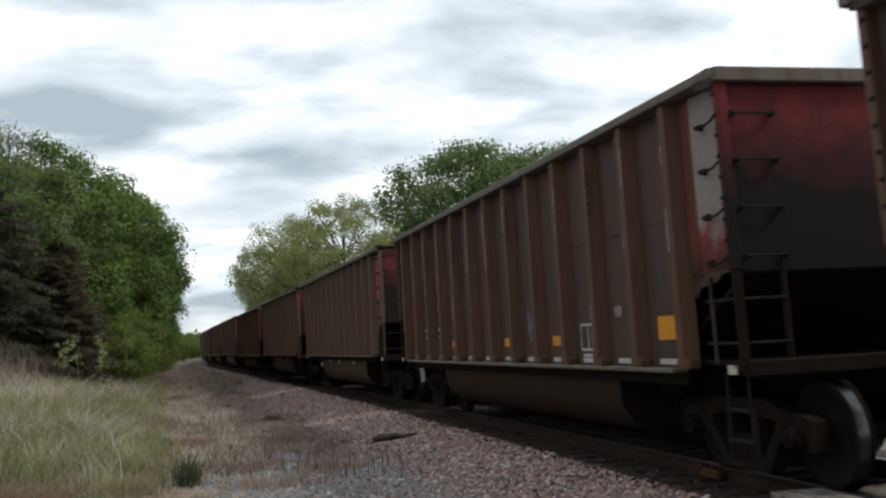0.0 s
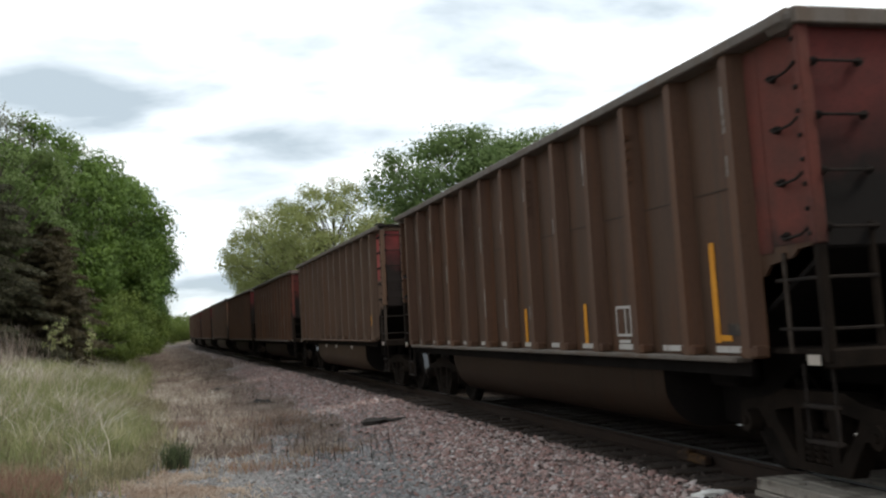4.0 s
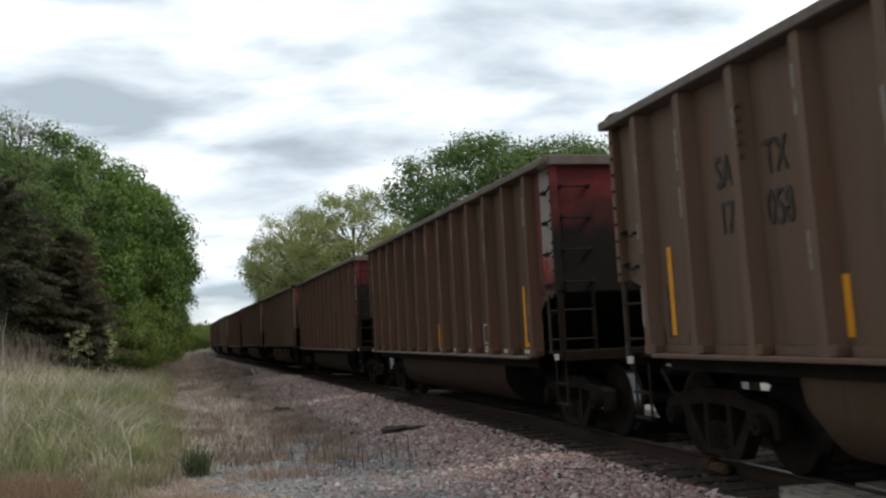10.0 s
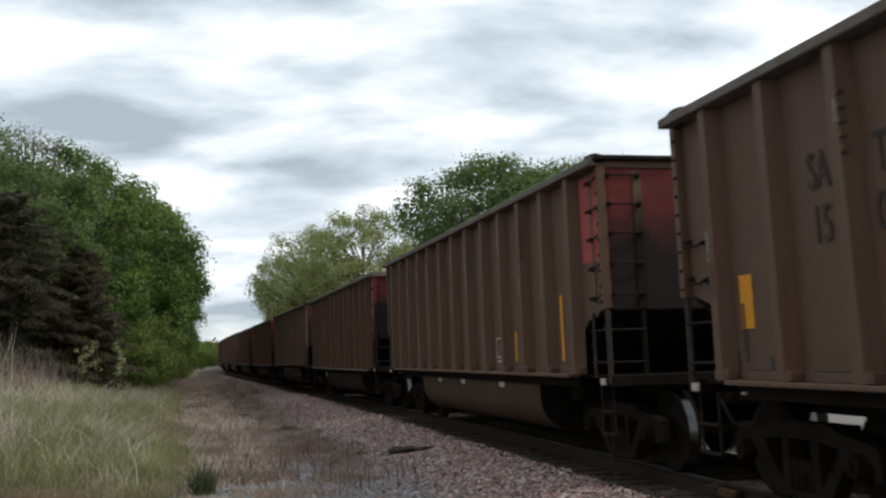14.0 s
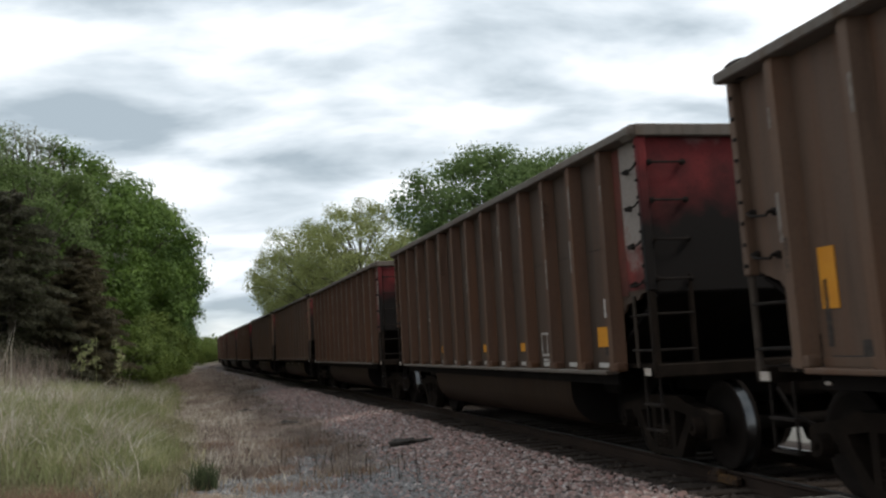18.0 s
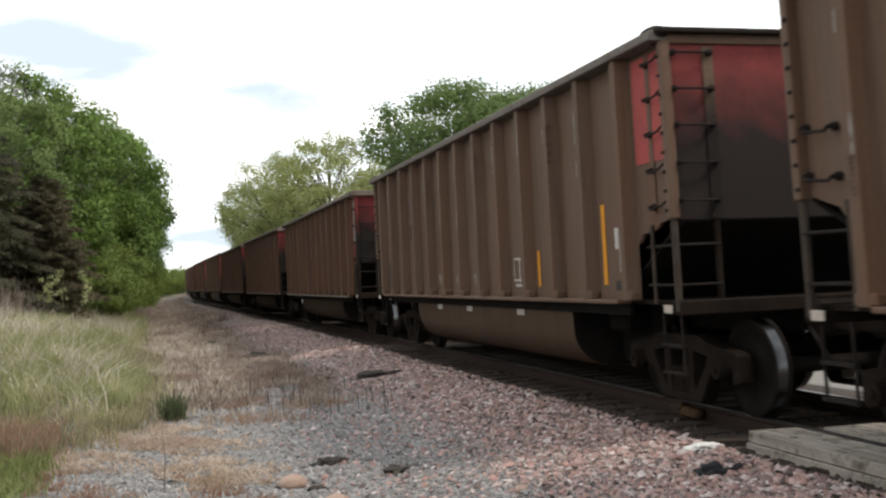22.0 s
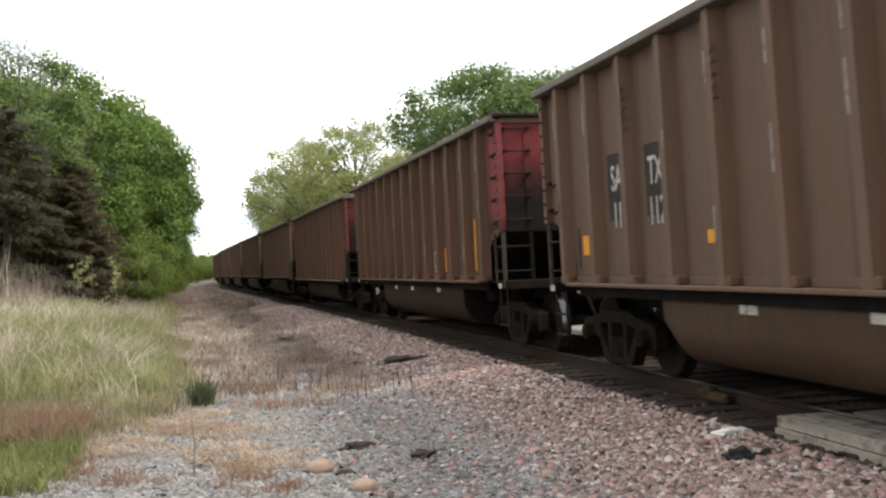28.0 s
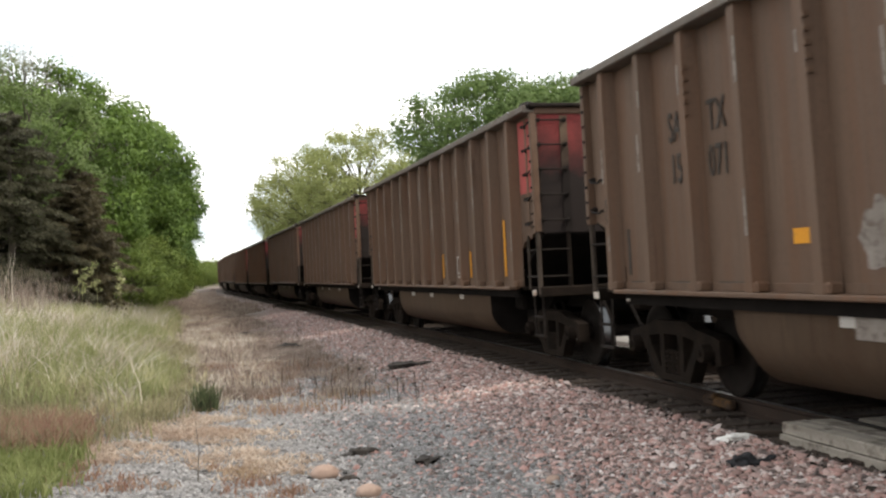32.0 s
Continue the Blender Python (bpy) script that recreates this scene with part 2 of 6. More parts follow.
def ground_mat():
    m, nt, bs = node_mat("ground_soil")
    co = nt.nodes.new("ShaderNodeTexCoord").outputs["Object"]
    big, mid, fine, grit = (noise_node(nt, co, s, 5, 0.6) for s in (0.35, 2.2, 14.0, 45.0))
    vor = nt.nodes.new("ShaderNodeTexVoronoi"); vor.inputs["Scale"].default_value = 28.0
    nt.links.new(co, vor.inputs["Vector"])
    cell = nt.nodes.new("ShaderNodeSeparateColor")
    nt.links.new(vor.outputs["Color"], cell.inputs[0])
    def attr(n):
        a = nt.nodes.new("ShaderNodeAttribute"); a.attribute_name = n
        return a.outputs["Fac"]
    gravel = ramp_node(nt, cell.outputs[0], ((0.0, (0.12, 0.115, 0.11)), (0.5, (0.21, 0.205, 0.20)), (1.0, (0.36, 0.35, 0.34))))
    stone = ramp_node(nt, cell.outputs[1], ((0.0, (0.12, 0.08, 0.07)), (0.5, (0.22, 0.155, 0.14)), (1.0, (0.36, 0.27, 0.245))))
    soil = ramp_node(nt, mid, ((0.3, (0.11, 0.083, 0.066)), (0.7, (0.24, 0.19, 0.155))))
    turf = ramp_node(nt, fine, ((0.3, (0.05, 0.06, 0.025)), (0.7, (0.17, 0.16, 0.08))))
    col = mix_node(nt, attr("dry"), gravel, soil)
    col = mix_node(nt, attr("ballast"), col, stone)
    col = mix_node(nt, attr("grass"), col, turf)
    col = mix_node(nt, attr("pale"), col, (0.21, 0.20, 0.18))
    # near-black for dark soil plus the shade beneath the train
    col = mix_node(nt, attr("dirt_shade"), col, (0.020, 0.015, 0.0115))
    col = mix_node(nt, range_node(nt, big, 0.35, 0.7, 0.0, 0.35), col, (0.13, 0.11, 0.09))
    col = mix_node(nt, range_node(nt, grit, 0.45, 0.7, 0.0, 0.4), col, (0.07, 0.06, 0.055))
    nt.links.new(col, bs.inputs["Base Color"])
    bs.inputs["Roughness"].default_value, bs.inputs["Specular IOR Level"].default_value = 0.95, 0.08
    bump_node(nt, bs, vor.outputs["Distance"], 0.35, 0.02)
    return m


M = dict(
    ground=ground_mat(),
    ballast=island_mat("ballast_stone", ((0.0, (0.0794, 0.0596, 0.0547)), (0.15, (0.1677, 0.1277, 0.1137)), (0.35, (0.3177, 0.1788, 0.1558)), (0.5, (0.2559, 0.2086, 0.1896)), (0.65, (0.3883, 0.2299, 0.1980)), (0.85, (0.4058, 0.3235, 0.2949)), (1.0, (0.5294, 0.4681, 0.4381)))),
    # stones coloured for dark dirt and the shade beneath the train
    oily=island_mat("shaded_dirty_stone", ((0.0, (0.012, 0.009, 0.007)), (0.6, (0.035, 0.026, 0.02)), (1.0, (0.075, 0.056, 0.045)))),
    gravel=island_mat("grey_gravel", ((0.0, (0.0950, 0.0911, 0.0871)), (0.4, (0.1742, 0.1703, 0.1663)), (0.8, (0.2455, 0.2376, 0.2336)), (1.0, (0.3643, 0.3564, 0.3485)))),
    grass=leaf_mat("meadow_grass", (0.1632, 0.1714, 0.0665), (0.3468, 0.3315, 0.1557), (0.6528, 0.5814, 0.3650), 0.85),
    straw=leaf_mat("dry_straw", (0.3502, 0.2889, 0.2160), (0.5768, 0.5029, 0.3960), (0.7416, 0.6848, 0.6000), 0.7),
    weed=leaf_mat("dry_weed", (0.185, 0.138, 0.11), (0.30, 0.235, 0.195), (0.46, 0.385, 0.325), 0.85),
    red_weed=leaf_mat("red_sorrel", (0.23, 0.12, 0.09), (0.30, 0.19, 0.135), (0.41, 0.32, 0.21), 0.8),
    lush=leaf_mat("lush_weed", (0.1190, 0.1403, 0.0467), (0.1997, 0.2295, 0.0782), (0.2890, 0.3060, 0.1318), 0.75),
    tussock=leaf_mat("tussock_grass", (0.1750, 0.2000, 0.0810), (0.3100, 0.3200, 0.1458), (0.4800, 0.4500, 0.2700), 0.8),
    tan=leaf_mat("leaf_litter", (0.33, 0.235, 0.175), (0.47, 0.37, 0.29), (0.58, 0.49, 0.40), 0.85),
    tuft=leaf_mat("dark_weed_leaf", (0.05, 0.068, 0.033), (0.085, 0.105, 0.05), (0.13, 0.15, 0.075), 0.8),
    olive_weed=leaf_mat("olive_weed", (0.1490, 0.1436, 0.0756), (0.2744, 0.2495, 0.1428), (0.4234, 0.3629, 0.2352), 0.85),
    twig=leaf_mat("dead_twig", (0.035, 0.026, 0.02), (0.06, 0.045, 0.036), (0.11, 0.085, 0.068), 0.9),
    leaf=leaf_mat("green_leaf", (0.0564, 0.0987, 0.0206), (0.1081, 0.1739, 0.0329), (0.1691, 0.2537, 0.0516), 0.6, 0.7, 0.4),
    leaf_dark=leaf_mat("dark_leaf", (0.0422, 0.0799, 0.0206), (0.0799, 0.1362, 0.0310), (0.1221, 0.1926, 0.0451), 0.6, 0.7, 0.4),
    leaf_pale=leaf_mat("pale_leaf", (0.1595, 0.1815, 0.0605), (0.2420, 0.2695, 0.0935), (0.3520, 0.3685, 0.1485), 0.6, 0.7, 0.4),
    leaf_broad=leaf_mat("broad_tree_leaf", (0.065, 0.105, 0.032), (0.115, 0.175, 0.052), (0.18, 0.245, 0.08), 0.6, 0.7, 0.45),
    leaf_thin=leaf_mat("thin_spring_leaf", (0.17, 0.18, 0.125), (0.25, 0.26, 0.19), (0.36, 0.37, 0.30), 0.6, 0.7, 0.4),
    leaf_olive=leaf_mat("olive_leaf", (0.0740, 0.1116, 0.0341), (0.1282, 0.1820, 0.0537), (0.1874, 0.2466, 0.0827), 0.6, 0.7, 0.4),
    cedar=leaf_mat("cedar_spray", (0.034, 0.034, 0.018), (0.062, 0.06, 0.033), (0.135, 0.128, 0.08)),
    cedar_brown=leaf_mat("cedar_brown_spray", (0.055, 0.045, 0.025), (0.09, 0.075, 0.04), (0.13, 0.11, 0.06)),
    bush=leaf_mat("bush_leaf", (0.0728, 0.1127, 0.0254), (0.1373, 0.1879, 0.0380), (0.2101, 0.2556, 0.0634), 0.6, 0.7, 0.4),
    bark=surf("bark", (0.06, 0.05, 0.04), (0.13, 0.11, 0.09), 4, 30, 0.95, stretch=(3, 3, 0.5)),
    rail=surf("rail_rust", (0.017, 0.0105, 0.0075), (0.034, 0.020, 0.0135), 3, 50, 0.8, 0.1),
    railtop=surf("rail_polished", (0.10, 0.095, 0.09), (0.16, 0.15, 0.14), 3, 50, 0.45, 1.0, 0.05),
    tie=surf("tie_wood", (0.022, 0.0155, 0.0115), (0.048, 0.034, 0.025), 3, 40, 0.95, bump=0.6, stretch=(8, 1, 8)),
    plank=surf("crossing_timber", (0.17, 0.148, 0.122), (0.32, 0.285, 0.24), 1.4, 60, 0.95, bump=0.5, stretch=(8, 0.6, 8), spots=(0.05, 0.036, 0.027), spot_at=(0.5, 0.7)),
    steel_brown=car_paint("brown_car_steel", (0.0461, 0.0293, 0.0199), (0.0578, 0.0396, 0.0277), (0.0627, 0.0313, 0.0171)),
    steel_umber=car_paint("umber_car_sheet", (0.0580, 0.0353, 0.0224), (0.0720, 0.0465, 0.0310), (0.0740, 0.0344, 0.0172)),
    steel_red=car_paint("red_brown_car_steel", (0.0549, 0.0299, 0.0176), (0.0666, 0.0392, 0.0243), (0.0784, 0.0336, 0.0153)),
    steel_grey=car_paint("grey_brown_car_sheet", (0.0893, 0.0547, 0.0362), (0.1144, 0.0740, 0.0504), (0.0930, 0.0460, 0.0252)),
    steel_tan=car_paint("tan_car_sheet", (0.0818, 0.0493, 0.0324), (0.1009, 0.0644, 0.0452), (0.0930, 0.0441, 0.0232)),
    rib_brown=car_paint("brown_rib_steel", (0.0725, 0.0361, 0.0209), (0.0903, 0.0494, 0.0295), (0.1008, 0.0427, 0.0185)),
    rib_grey=car_paint("grey_rib_steel", (0.0930, 0.0557, 0.0361), (0.1181, 0.0756, 0.0516), (0.1070, 0.0521, 0.0275)),
    rim=car_paint("rim_steel", (0.0980, 0.0800, 0.0650), (0.1550, 0.1350, 0.1150), (0.0800, 0.0520, 0.0340)),
    # near-black: soot and the shade under and inside the cars in one colour
    soot_and_shade=surf("sooty_shaded_steel", (0.0072, 0.0061, 0.0053), (0.0145, 0.0117, 0.0102), 3, 30, 0.9, spec=0.05),
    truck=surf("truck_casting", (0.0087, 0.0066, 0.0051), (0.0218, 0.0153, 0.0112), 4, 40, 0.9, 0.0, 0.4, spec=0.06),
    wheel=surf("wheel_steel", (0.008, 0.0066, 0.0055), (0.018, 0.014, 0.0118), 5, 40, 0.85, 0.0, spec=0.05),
    tread=surf("polished_tread", (0.07, 0.07, 0.07), (0.13, 0.13, 0.13), 5, 40, 0.22, 1.0, 0.0),
    tub_grey=car_paint("tub_sheet_dusty", (0.0486, 0.0308, 0.0194), (0.0745, 0.0497, 0.0328), (0.0456, 0.0252, 0.0141), 0.7, 0.08),
    tub_brown=car_paint("tub_sheet_brown", (0.022, 0.0135, 0.0085), (0.034, 0.0222, 0.0150), (0.027, 0.0145, 0.0085), 0.6, 0.05),
    iron=surf("black_iron", (0.010, 0.008, 0.007), (0.026, 0.02, 0.016), 8, 60, 0.8, 0.0, spec=0.1),
    iron_grey=surf("worn_grey_iron", (0.036, 0.027, 0.021), (0.066, 0.051, 0.04), 5, 60, 0.85, 0.0, spec=0.1),
    coal=surf("coal", (0.008, 0.008, 0.008), (0.03, 0.029, 0.028), 6, 25, 0.6, bump=0.9),
    orange=surf("orange_reflective", (0.50, 0.20, 0.012), (0.60, 0.26, 0.02), 4, 60, 0.5, bump=0.0, spots=(0.12, 0.07, 0.04), spot_at=(0.66, 0.74)),
    white=surf("faded_white_paint", (0.34, 0.31, 0.28), (0.46, 0.43, 0.39), 4, 50, 0.7, bump=0.0, spots=(0.1, 0.075, 0.06), spot_at=(0.56, 0.7)),
    black=surf("black_stencil_patch", (0.019, 0.0142, 0.0112), (0.031, 0.0238, 0.019), 3, 50, 0.8, bump=0.0, spots=(0.05, 0.036, 0.026), spot_at=(0.58, 0.7)),
    stencil_brown=surf("grimy_brown_patch", (0.032, 0.023, 0.017), (0.048, 0.034, 0.024), 3, 50, 0.8, bump=0.0),
    letter_dark=surf("faded_dark_paint", (0.027, 0.023, 0.02), (0.046, 0.038, 0.032), 6, 50, 0.8, bump=0.0, spots=(0.075, 0.058, 0.045), spot_at=(0.52, 0.66), spot_scale=9),
    letter_dim=surf("dim_grey_paint", (0.085, 0.066, 0.054), (0.13, 0.105, 0.088), 6, 50, 0.8, bump=0.0, spots=(0.05, 0.036, 0.027), spot_at=(0.5, 0.62), spot_scale=9),
    spray_blue=surf("pale_blue_spray", (0.12, 0.14, 0.17), (0.19, 0.21, 0.25), 7, 50, 0.8, bump=0.0),
    spray_dusk=surf("dark_blue_spray", (0.035, 0.045, 0.07), (0.055, 0.07, 0.105), 7, 50, 0.85, bump=0.0, spots=(0.05, 0.036, 0.027), spot_at=(0.52, 0.66), spot_scale=9),
    spray_white=surf("chalky_white_spray", (0.15, 0.125, 0.105), (0.24, 0.21, 0.185), 4, 50, 0.85, bump=0.0, spots=(0.09, 0.07, 0.055), spot_at=(0.5, 0.65), spot_scale=12),
    spray_black=surf("black_spray", (0.014, 0.012, 0.011), (0.026, 0.022, 0.019), 6, 50, 0.8, bump=0.0),
    placard=surf("pale_placard", (0.34, 0.29, 0.245), (0.44, 0.39, 0.34), 5, 60, 0.7, bump=0.0, spots=(0.2, 0.12, 0.08), spot_at=(0.56, 0.64)),
    red_bay=end_paint("red_end_paint", (0.31, 0.062, 0.055), (0.25, 0.055, 0.050), (0.06, 0.042, 0.033), 1.4, 1.7),
    red_end=end_paint("red_sooty_end_paint", (0.185, 0.036, 0.033), (0.135, 0.030, 0.028), (0.019, 0.0138, 0.012), 2.62, 3.42),
    worn_bay=end_paint("worn_white_and_red_paint", (0.17, 0.026, 0.022), (0.12, 0.032, 0.026), (0.02, 0.013, 0.011), 1.75, 2.15, (0.21, 0.18, 0.157), (2.95, 3.2)),
    worn_end=end_paint("worn_red_sooty_end_paint", (0.135, 0.02, 0.02), (0.08, 0.016, 0.016), (0.009, 0.007, 0.006), 2.6, 3.2, (0.16, 0.11, 0.10), (4.32, 4.6)),
    dull_bay=end_paint("dull_rust_red_paint", (0.115, 0.032, 0.023), (0.085, 0.03, 0.022), (0.022, 0.015, 0.012), 1.75, 2.15),
    dull_end=end_paint("dull_red_sooty_paint", (0.10, 0.022, 0.018), (0.07, 0.019, 0.016), (0.009, 0.007, 0.006), 2.4, 3.1),
    pink_bay=end_paint("pinkish_red_paint", (0.155, 0.042, 0.041), (0.12, 0.029, 0.029), (0.014, 0.009, 0.008), 1.8, 2.1),
    pink_end=end_paint("pinkish_red_sooty_paint", (0.14, 0.025, 0.026), (0.10, 0.019, 0.020), (0.009, 0.0065, 0.006), 2.45, 3.1),
    stile_paint=end_paint("sooty_beige_stile_paint", (0.115, 0.078, 0.052), (0.095, 0.062, 0.042), (0.013, 0.0095, 0.008), 2.75, 3.25),
    rock=surf("tan_field_stone", (0.27, 0.185, 0.145), (0.36, 0.265, 0.21), 6, 60, 0.9),
    white_rock=surf("white_limestone", (0.6, 0.58, 0.54), (0.75, 0.73, 0.69), 6, 60, 0.9),
    rag=surf("black_rag_cloth", (0.012, 0.012, 0.013), (0.03, 0.03, 0.032), 8, 60, 0.9, bump=0.6),
    clod=surf("dark_clod", (0.03, 0.026, 0.023), (0.07, 0.06, 0.052), 8, 50, 0.95, bump=0.7),
    yellow=surf("worn_yellow_paint", (0.060, 0.030, 0.011), (0.11, 0.056, 0.018), 9, 60, 0.9, spots=(0.025, 0.015, 0.01), spot_at=(0.4, 0.53)),
)


# ---- mesh helpers ----
def link_mesh(name, bm, mats, parent=None, label="", smooth=False):
    me = bpy.data.meshes.new(name)
    bm.normal_update()
    bm.to_mesh(me)
    bm.free()
    for mt in (mats if isinstance(mats, (list, tuple)) else [mats]):
        me.materials.append(mt)
    if smooth:
        me.polygons.foreach_set("use_smooth", [True] * len(me.polygons))
    ob = new(name, me)
    if parent:
        ob.parent = parent
    if label:
        ob["label"] = label
    return ob


def part(name, bm, material, parent, label="", smooth=False):
    return link_mesh(name, bm, material, parent, label, smooth)


def same(name, ob, parent, m):
    """Another part on the mesh of ob, at the pose m in its thing's space."""
    o = new(name, ob.data)
    o.parent = parent
    o.matrix_basis = m
    return o


def box(bm, cx, cy, cz, sx, sy, sz, m=None, bev=0.0):
    r = bmesh.ops.create_cube(bm, size=1, matrix=(m or Matrix()) @ Matrix.Translation((cx, cy, cz)) @ Matrix.Diagonal((sx, sy, sz, 1)))
    if bev:
        es = list({e for v in r["verts"] for e in v.link_edges})
        bmesh.ops.bevel(bm, geom=es, offset=bev, segments=1, affect="EDGES", profile=0.5)
    return bm


def bx(*a, **k):
    return box(bmesh.new(), *a, **k)


def prism(bm, outline, y0, y1, axis="Y"):
    """Extrudes an outline of (x, z) between y0 and y1, or of (y, z) between two x."""
    def at(p, d):
        return (p[0], d, p[1]) if axis == "Y" else (d, p[0], p[1])
    a = [bm.verts.new(at(p, y0)) for p in outline]
    b = [bm.verts.new(at(p, y1)) for p in outline]
    bm.faces.new(a)
    bm.faces.new(b[::-1])
    n = len(a)
    for i in range(n):
        bm.faces.new((a[i], b[i], b[(i + 1) % n], a[(i + 1) % n]))
    bmesh.ops.recalc_face_normals(bm, faces=bm.faces[:])
    return bm


def rod(bm, p0, p1, r=0.011, n=6):
    p0, p1 = Vector(p0), Vector(p1)
    d = p1 - p0
    m = Matrix.Translation((p0 + p1) / 2) @ d.to_track_quat("Z", "Y").to_matrix().to_4x4()
    bmesh.ops.create_cone(bm, cap_ends=True, segments=n, radius1=r, radius2=r, depth=d.length, matrix=m)
    return bm


def revolve(bm, prof, n=28):
    """Turns (radius, y) points about the Y axis."""
    rings = [[bm.verts.new((r * math.cos(6.2832 * i / n), y, r * math.sin(6.2832 * i / n))) for i in range(n)] for r, y in prof]
    fs = []
    for k in range(len(rings) - 1):
        for i in range(n):
            fs.append(bm.faces.new((rings[k][i], rings[k + 1][i], rings[k + 1][(i + 1) % n], rings[k][(i + 1) % n])))
    return fs


def array_mesh(name, verts, faces, mat, smooth=False):
    me = bpy.data.meshes.new(name)
    verts, faces = np.asarray(verts, np.float32), np.asarray(faces, np.int32)
    k = faces.shape[1]
    me.vertices.add(len(verts)); me.vertices.foreach_set("co", verts.ravel())
    me.loops.add(faces.size); me.loops.foreach_set("vertex_index", faces.ravel())
    me.polygons.add(len(faces)); me.polygons.foreach_set("loop_start", np.arange(0, faces.size, k, dtype=np.int32))
    if smooth:
        me.polygons.foreach_set("use_smooth", np.ones(len(faces), bool))
    me.update(calc_edges=True)
    me.materials.append(mat)
    return me


# ---- lettering outlines ----
TEXTS = {}


def text_mesh(txt):
    if txt not in TEXTS:
        cu = bpy.data.curves.new("lettering", "FONT")
        cu.body, cu.size, cu.align_x, cu.align_y, cu.extrude, cu.resolution_u, cu.offset = txt, 1.0, "CENTER", "CENTER", 0.004, 3, 0.004
        tmp = new("lettering", cu)
        TEXTS[txt] = bpy.data.meshes.new_from_object(tmp.evaluated_get(bpy.context.evaluated_depsgraph_get()))
        bpy.data.objects.remove(tmp)
        bpy.data.curves.remove(cu)
    return TEXTS[txt]


for word in ("SA", "TX", "LO", "VE", "LD. LMT.", "LT. WT.", "LIFT HERE", "242400", "43600", "241900", "44100", "242200", "43800"):
    text_mesh(word)
for word in ("80", "46", "16", "111", "12", "262", "17", "146", "10", "018", "91", "04", "13", "058", "90", "60", "96", "15", "004", "39", "044", "86", "23", "124", "200", "50", "19", "11", "112", "157", "072", "071"):
    text_mesh(word)

# ---- ground ----
def build_ground():
    def axis(lo, hi, fine_lo, fine_hi, step, grow):
        a = list(np.arange(fine_lo, fine_hi + 1e-6, step))
        d = step
        while a[-1] < hi:
            d *= grow; a.append(a[-1] + d)
        d = step
        while a[0] > lo:
            d *= grow; a.insert(0, a[0] - d)
        return np.array(a)
    xs = axis(-2500, 2500, -16, 10, 0.3, 1.25)
    ys = axis(-2000, 3500, 3, 46, 0.3, 1.14)
    X, Y = np.meshgrid(xs, ys)
    x, y = X.ravel(), Y.ravel()
    z = ground_z(x, y)
    nx, ny = len(xs), len(ys)
    i = np.arange(nx * ny).reshape(ny, nx)
    faces = np.stack([i[:-1, :-1], i[:-1, 1:], i[1:, 1:], i[1:, :-1]], -1).reshape(-1, 4)
    me = array_mesh("ground", np.stack([x, y, z], 1), faces, M["ground"], True)
    s, l = line_coords(x, y)
    w = wave(x * 3, y * 3, 5)
    zones = dict(
        ballast=np.clip((3.0 + 0.5 * w - np.abs(l)) / 0.8, 0, 1),
        # dark soil by the rails, carried further on the far side as painted shade
        dirt_shade=np.clip((np.where(l > 0, 1.62, 3.2) + 0.2 * w - np.abs(l)) / 0.3, 0, 0.9),
        dry=np.clip((s - 17 + 4 * w) / 6, 0, 1) * np.clip((l - 2.4 + w) / 1.0, 0, 1),
        grass=np.maximum(np.clip((l - 6.6 + 0.9 * w) / 0.8, 0, 1) * np.clip((s - 13 + 2 * w) / 3, 0, 1), np.clip((-l - 9 + w) / 2, 0, 1)),
        pale=np.clip((-l - 2.6 + 0.5 * w) / 0.6, 0, 1),
    )
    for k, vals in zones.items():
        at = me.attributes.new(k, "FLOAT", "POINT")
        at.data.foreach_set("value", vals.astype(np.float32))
    return tagged(new("ground", me), "gravel and dry grass ground beside a railway", "ground", kind="structure")


build_ground()

# ---- track ----
GAUGE = 0.755


def build_track():
    track = tagged(new("railway_track"), "ballasted railway track with rusty rails and dark wooden ties", "railway track", kind="structure")
    prof = ((-0.07, -0.17), (0.07, -0.17), (0.07, -0.155), (0.012, -0.135), (0.012, -0.045), (0.036, -0.03), (0.036, -0.002), (-0.036, -0.002), (-0.036, -0.03), (-0.012, -0.045), (-0.012, -0.135), (-0.07, -0.155))
    ss = np.concatenate([np.arange(-30, 160, 1.5), np.arange(160, 420, 5)])
    for side in (1, -1):
        bm = bmesh.new()
        prev = None
        for s in ss:
            x, y, h = on_line(s, side * GAUGE)
            ring = [bm.verts.new((x - u * math.cos(h), y - u * math.sin(h), z)) for u, z in prof]
            if prev:
                for i in range(len(prof)):
                    j = (i + 1) % len(prof)
                    f = bm.faces.new((prev[i], ring[i], ring[j], prev[j]))
                    f.material_index = 1 if i == 6 else 0
            prev = ring
        bmesh.ops.recalc_face_normals(bm, faces=bm.faces[:])
        part("rail", bm, [M["rail"], M["railtop"]], track, "rusty steel rail with a polished top")
    tie = None
    rnd = random.Random(4)
    for k in range(260):
        s = -8 + 0.53 * k
        x, y, h = on_line(s)
        m = pose(x, y, -0.240 + rnd.uniform(-0.01, 0.008), rnd.uniform(-0.6, 0.6), 0, math.degrees(h) + rnd.uniform(-1.2, 1.2))
        if tie is None:
            tie = part("tie", bx(0, 0, 0, 2.6, 0.23, 0.18, bev=0.012), M["tie"], track)
            tie.matrix_basis = m
        else:
            same("tie", tie, track, m)
    return track


build_track()

# ---- coal cars ----
# local space: x towards the leading end, y = -1.5 is the side that the camera sees, z up from the rail top
HALF, SIDE_Y, TOP, PITCH = 7.05, 1.5, 3.64, 16.18
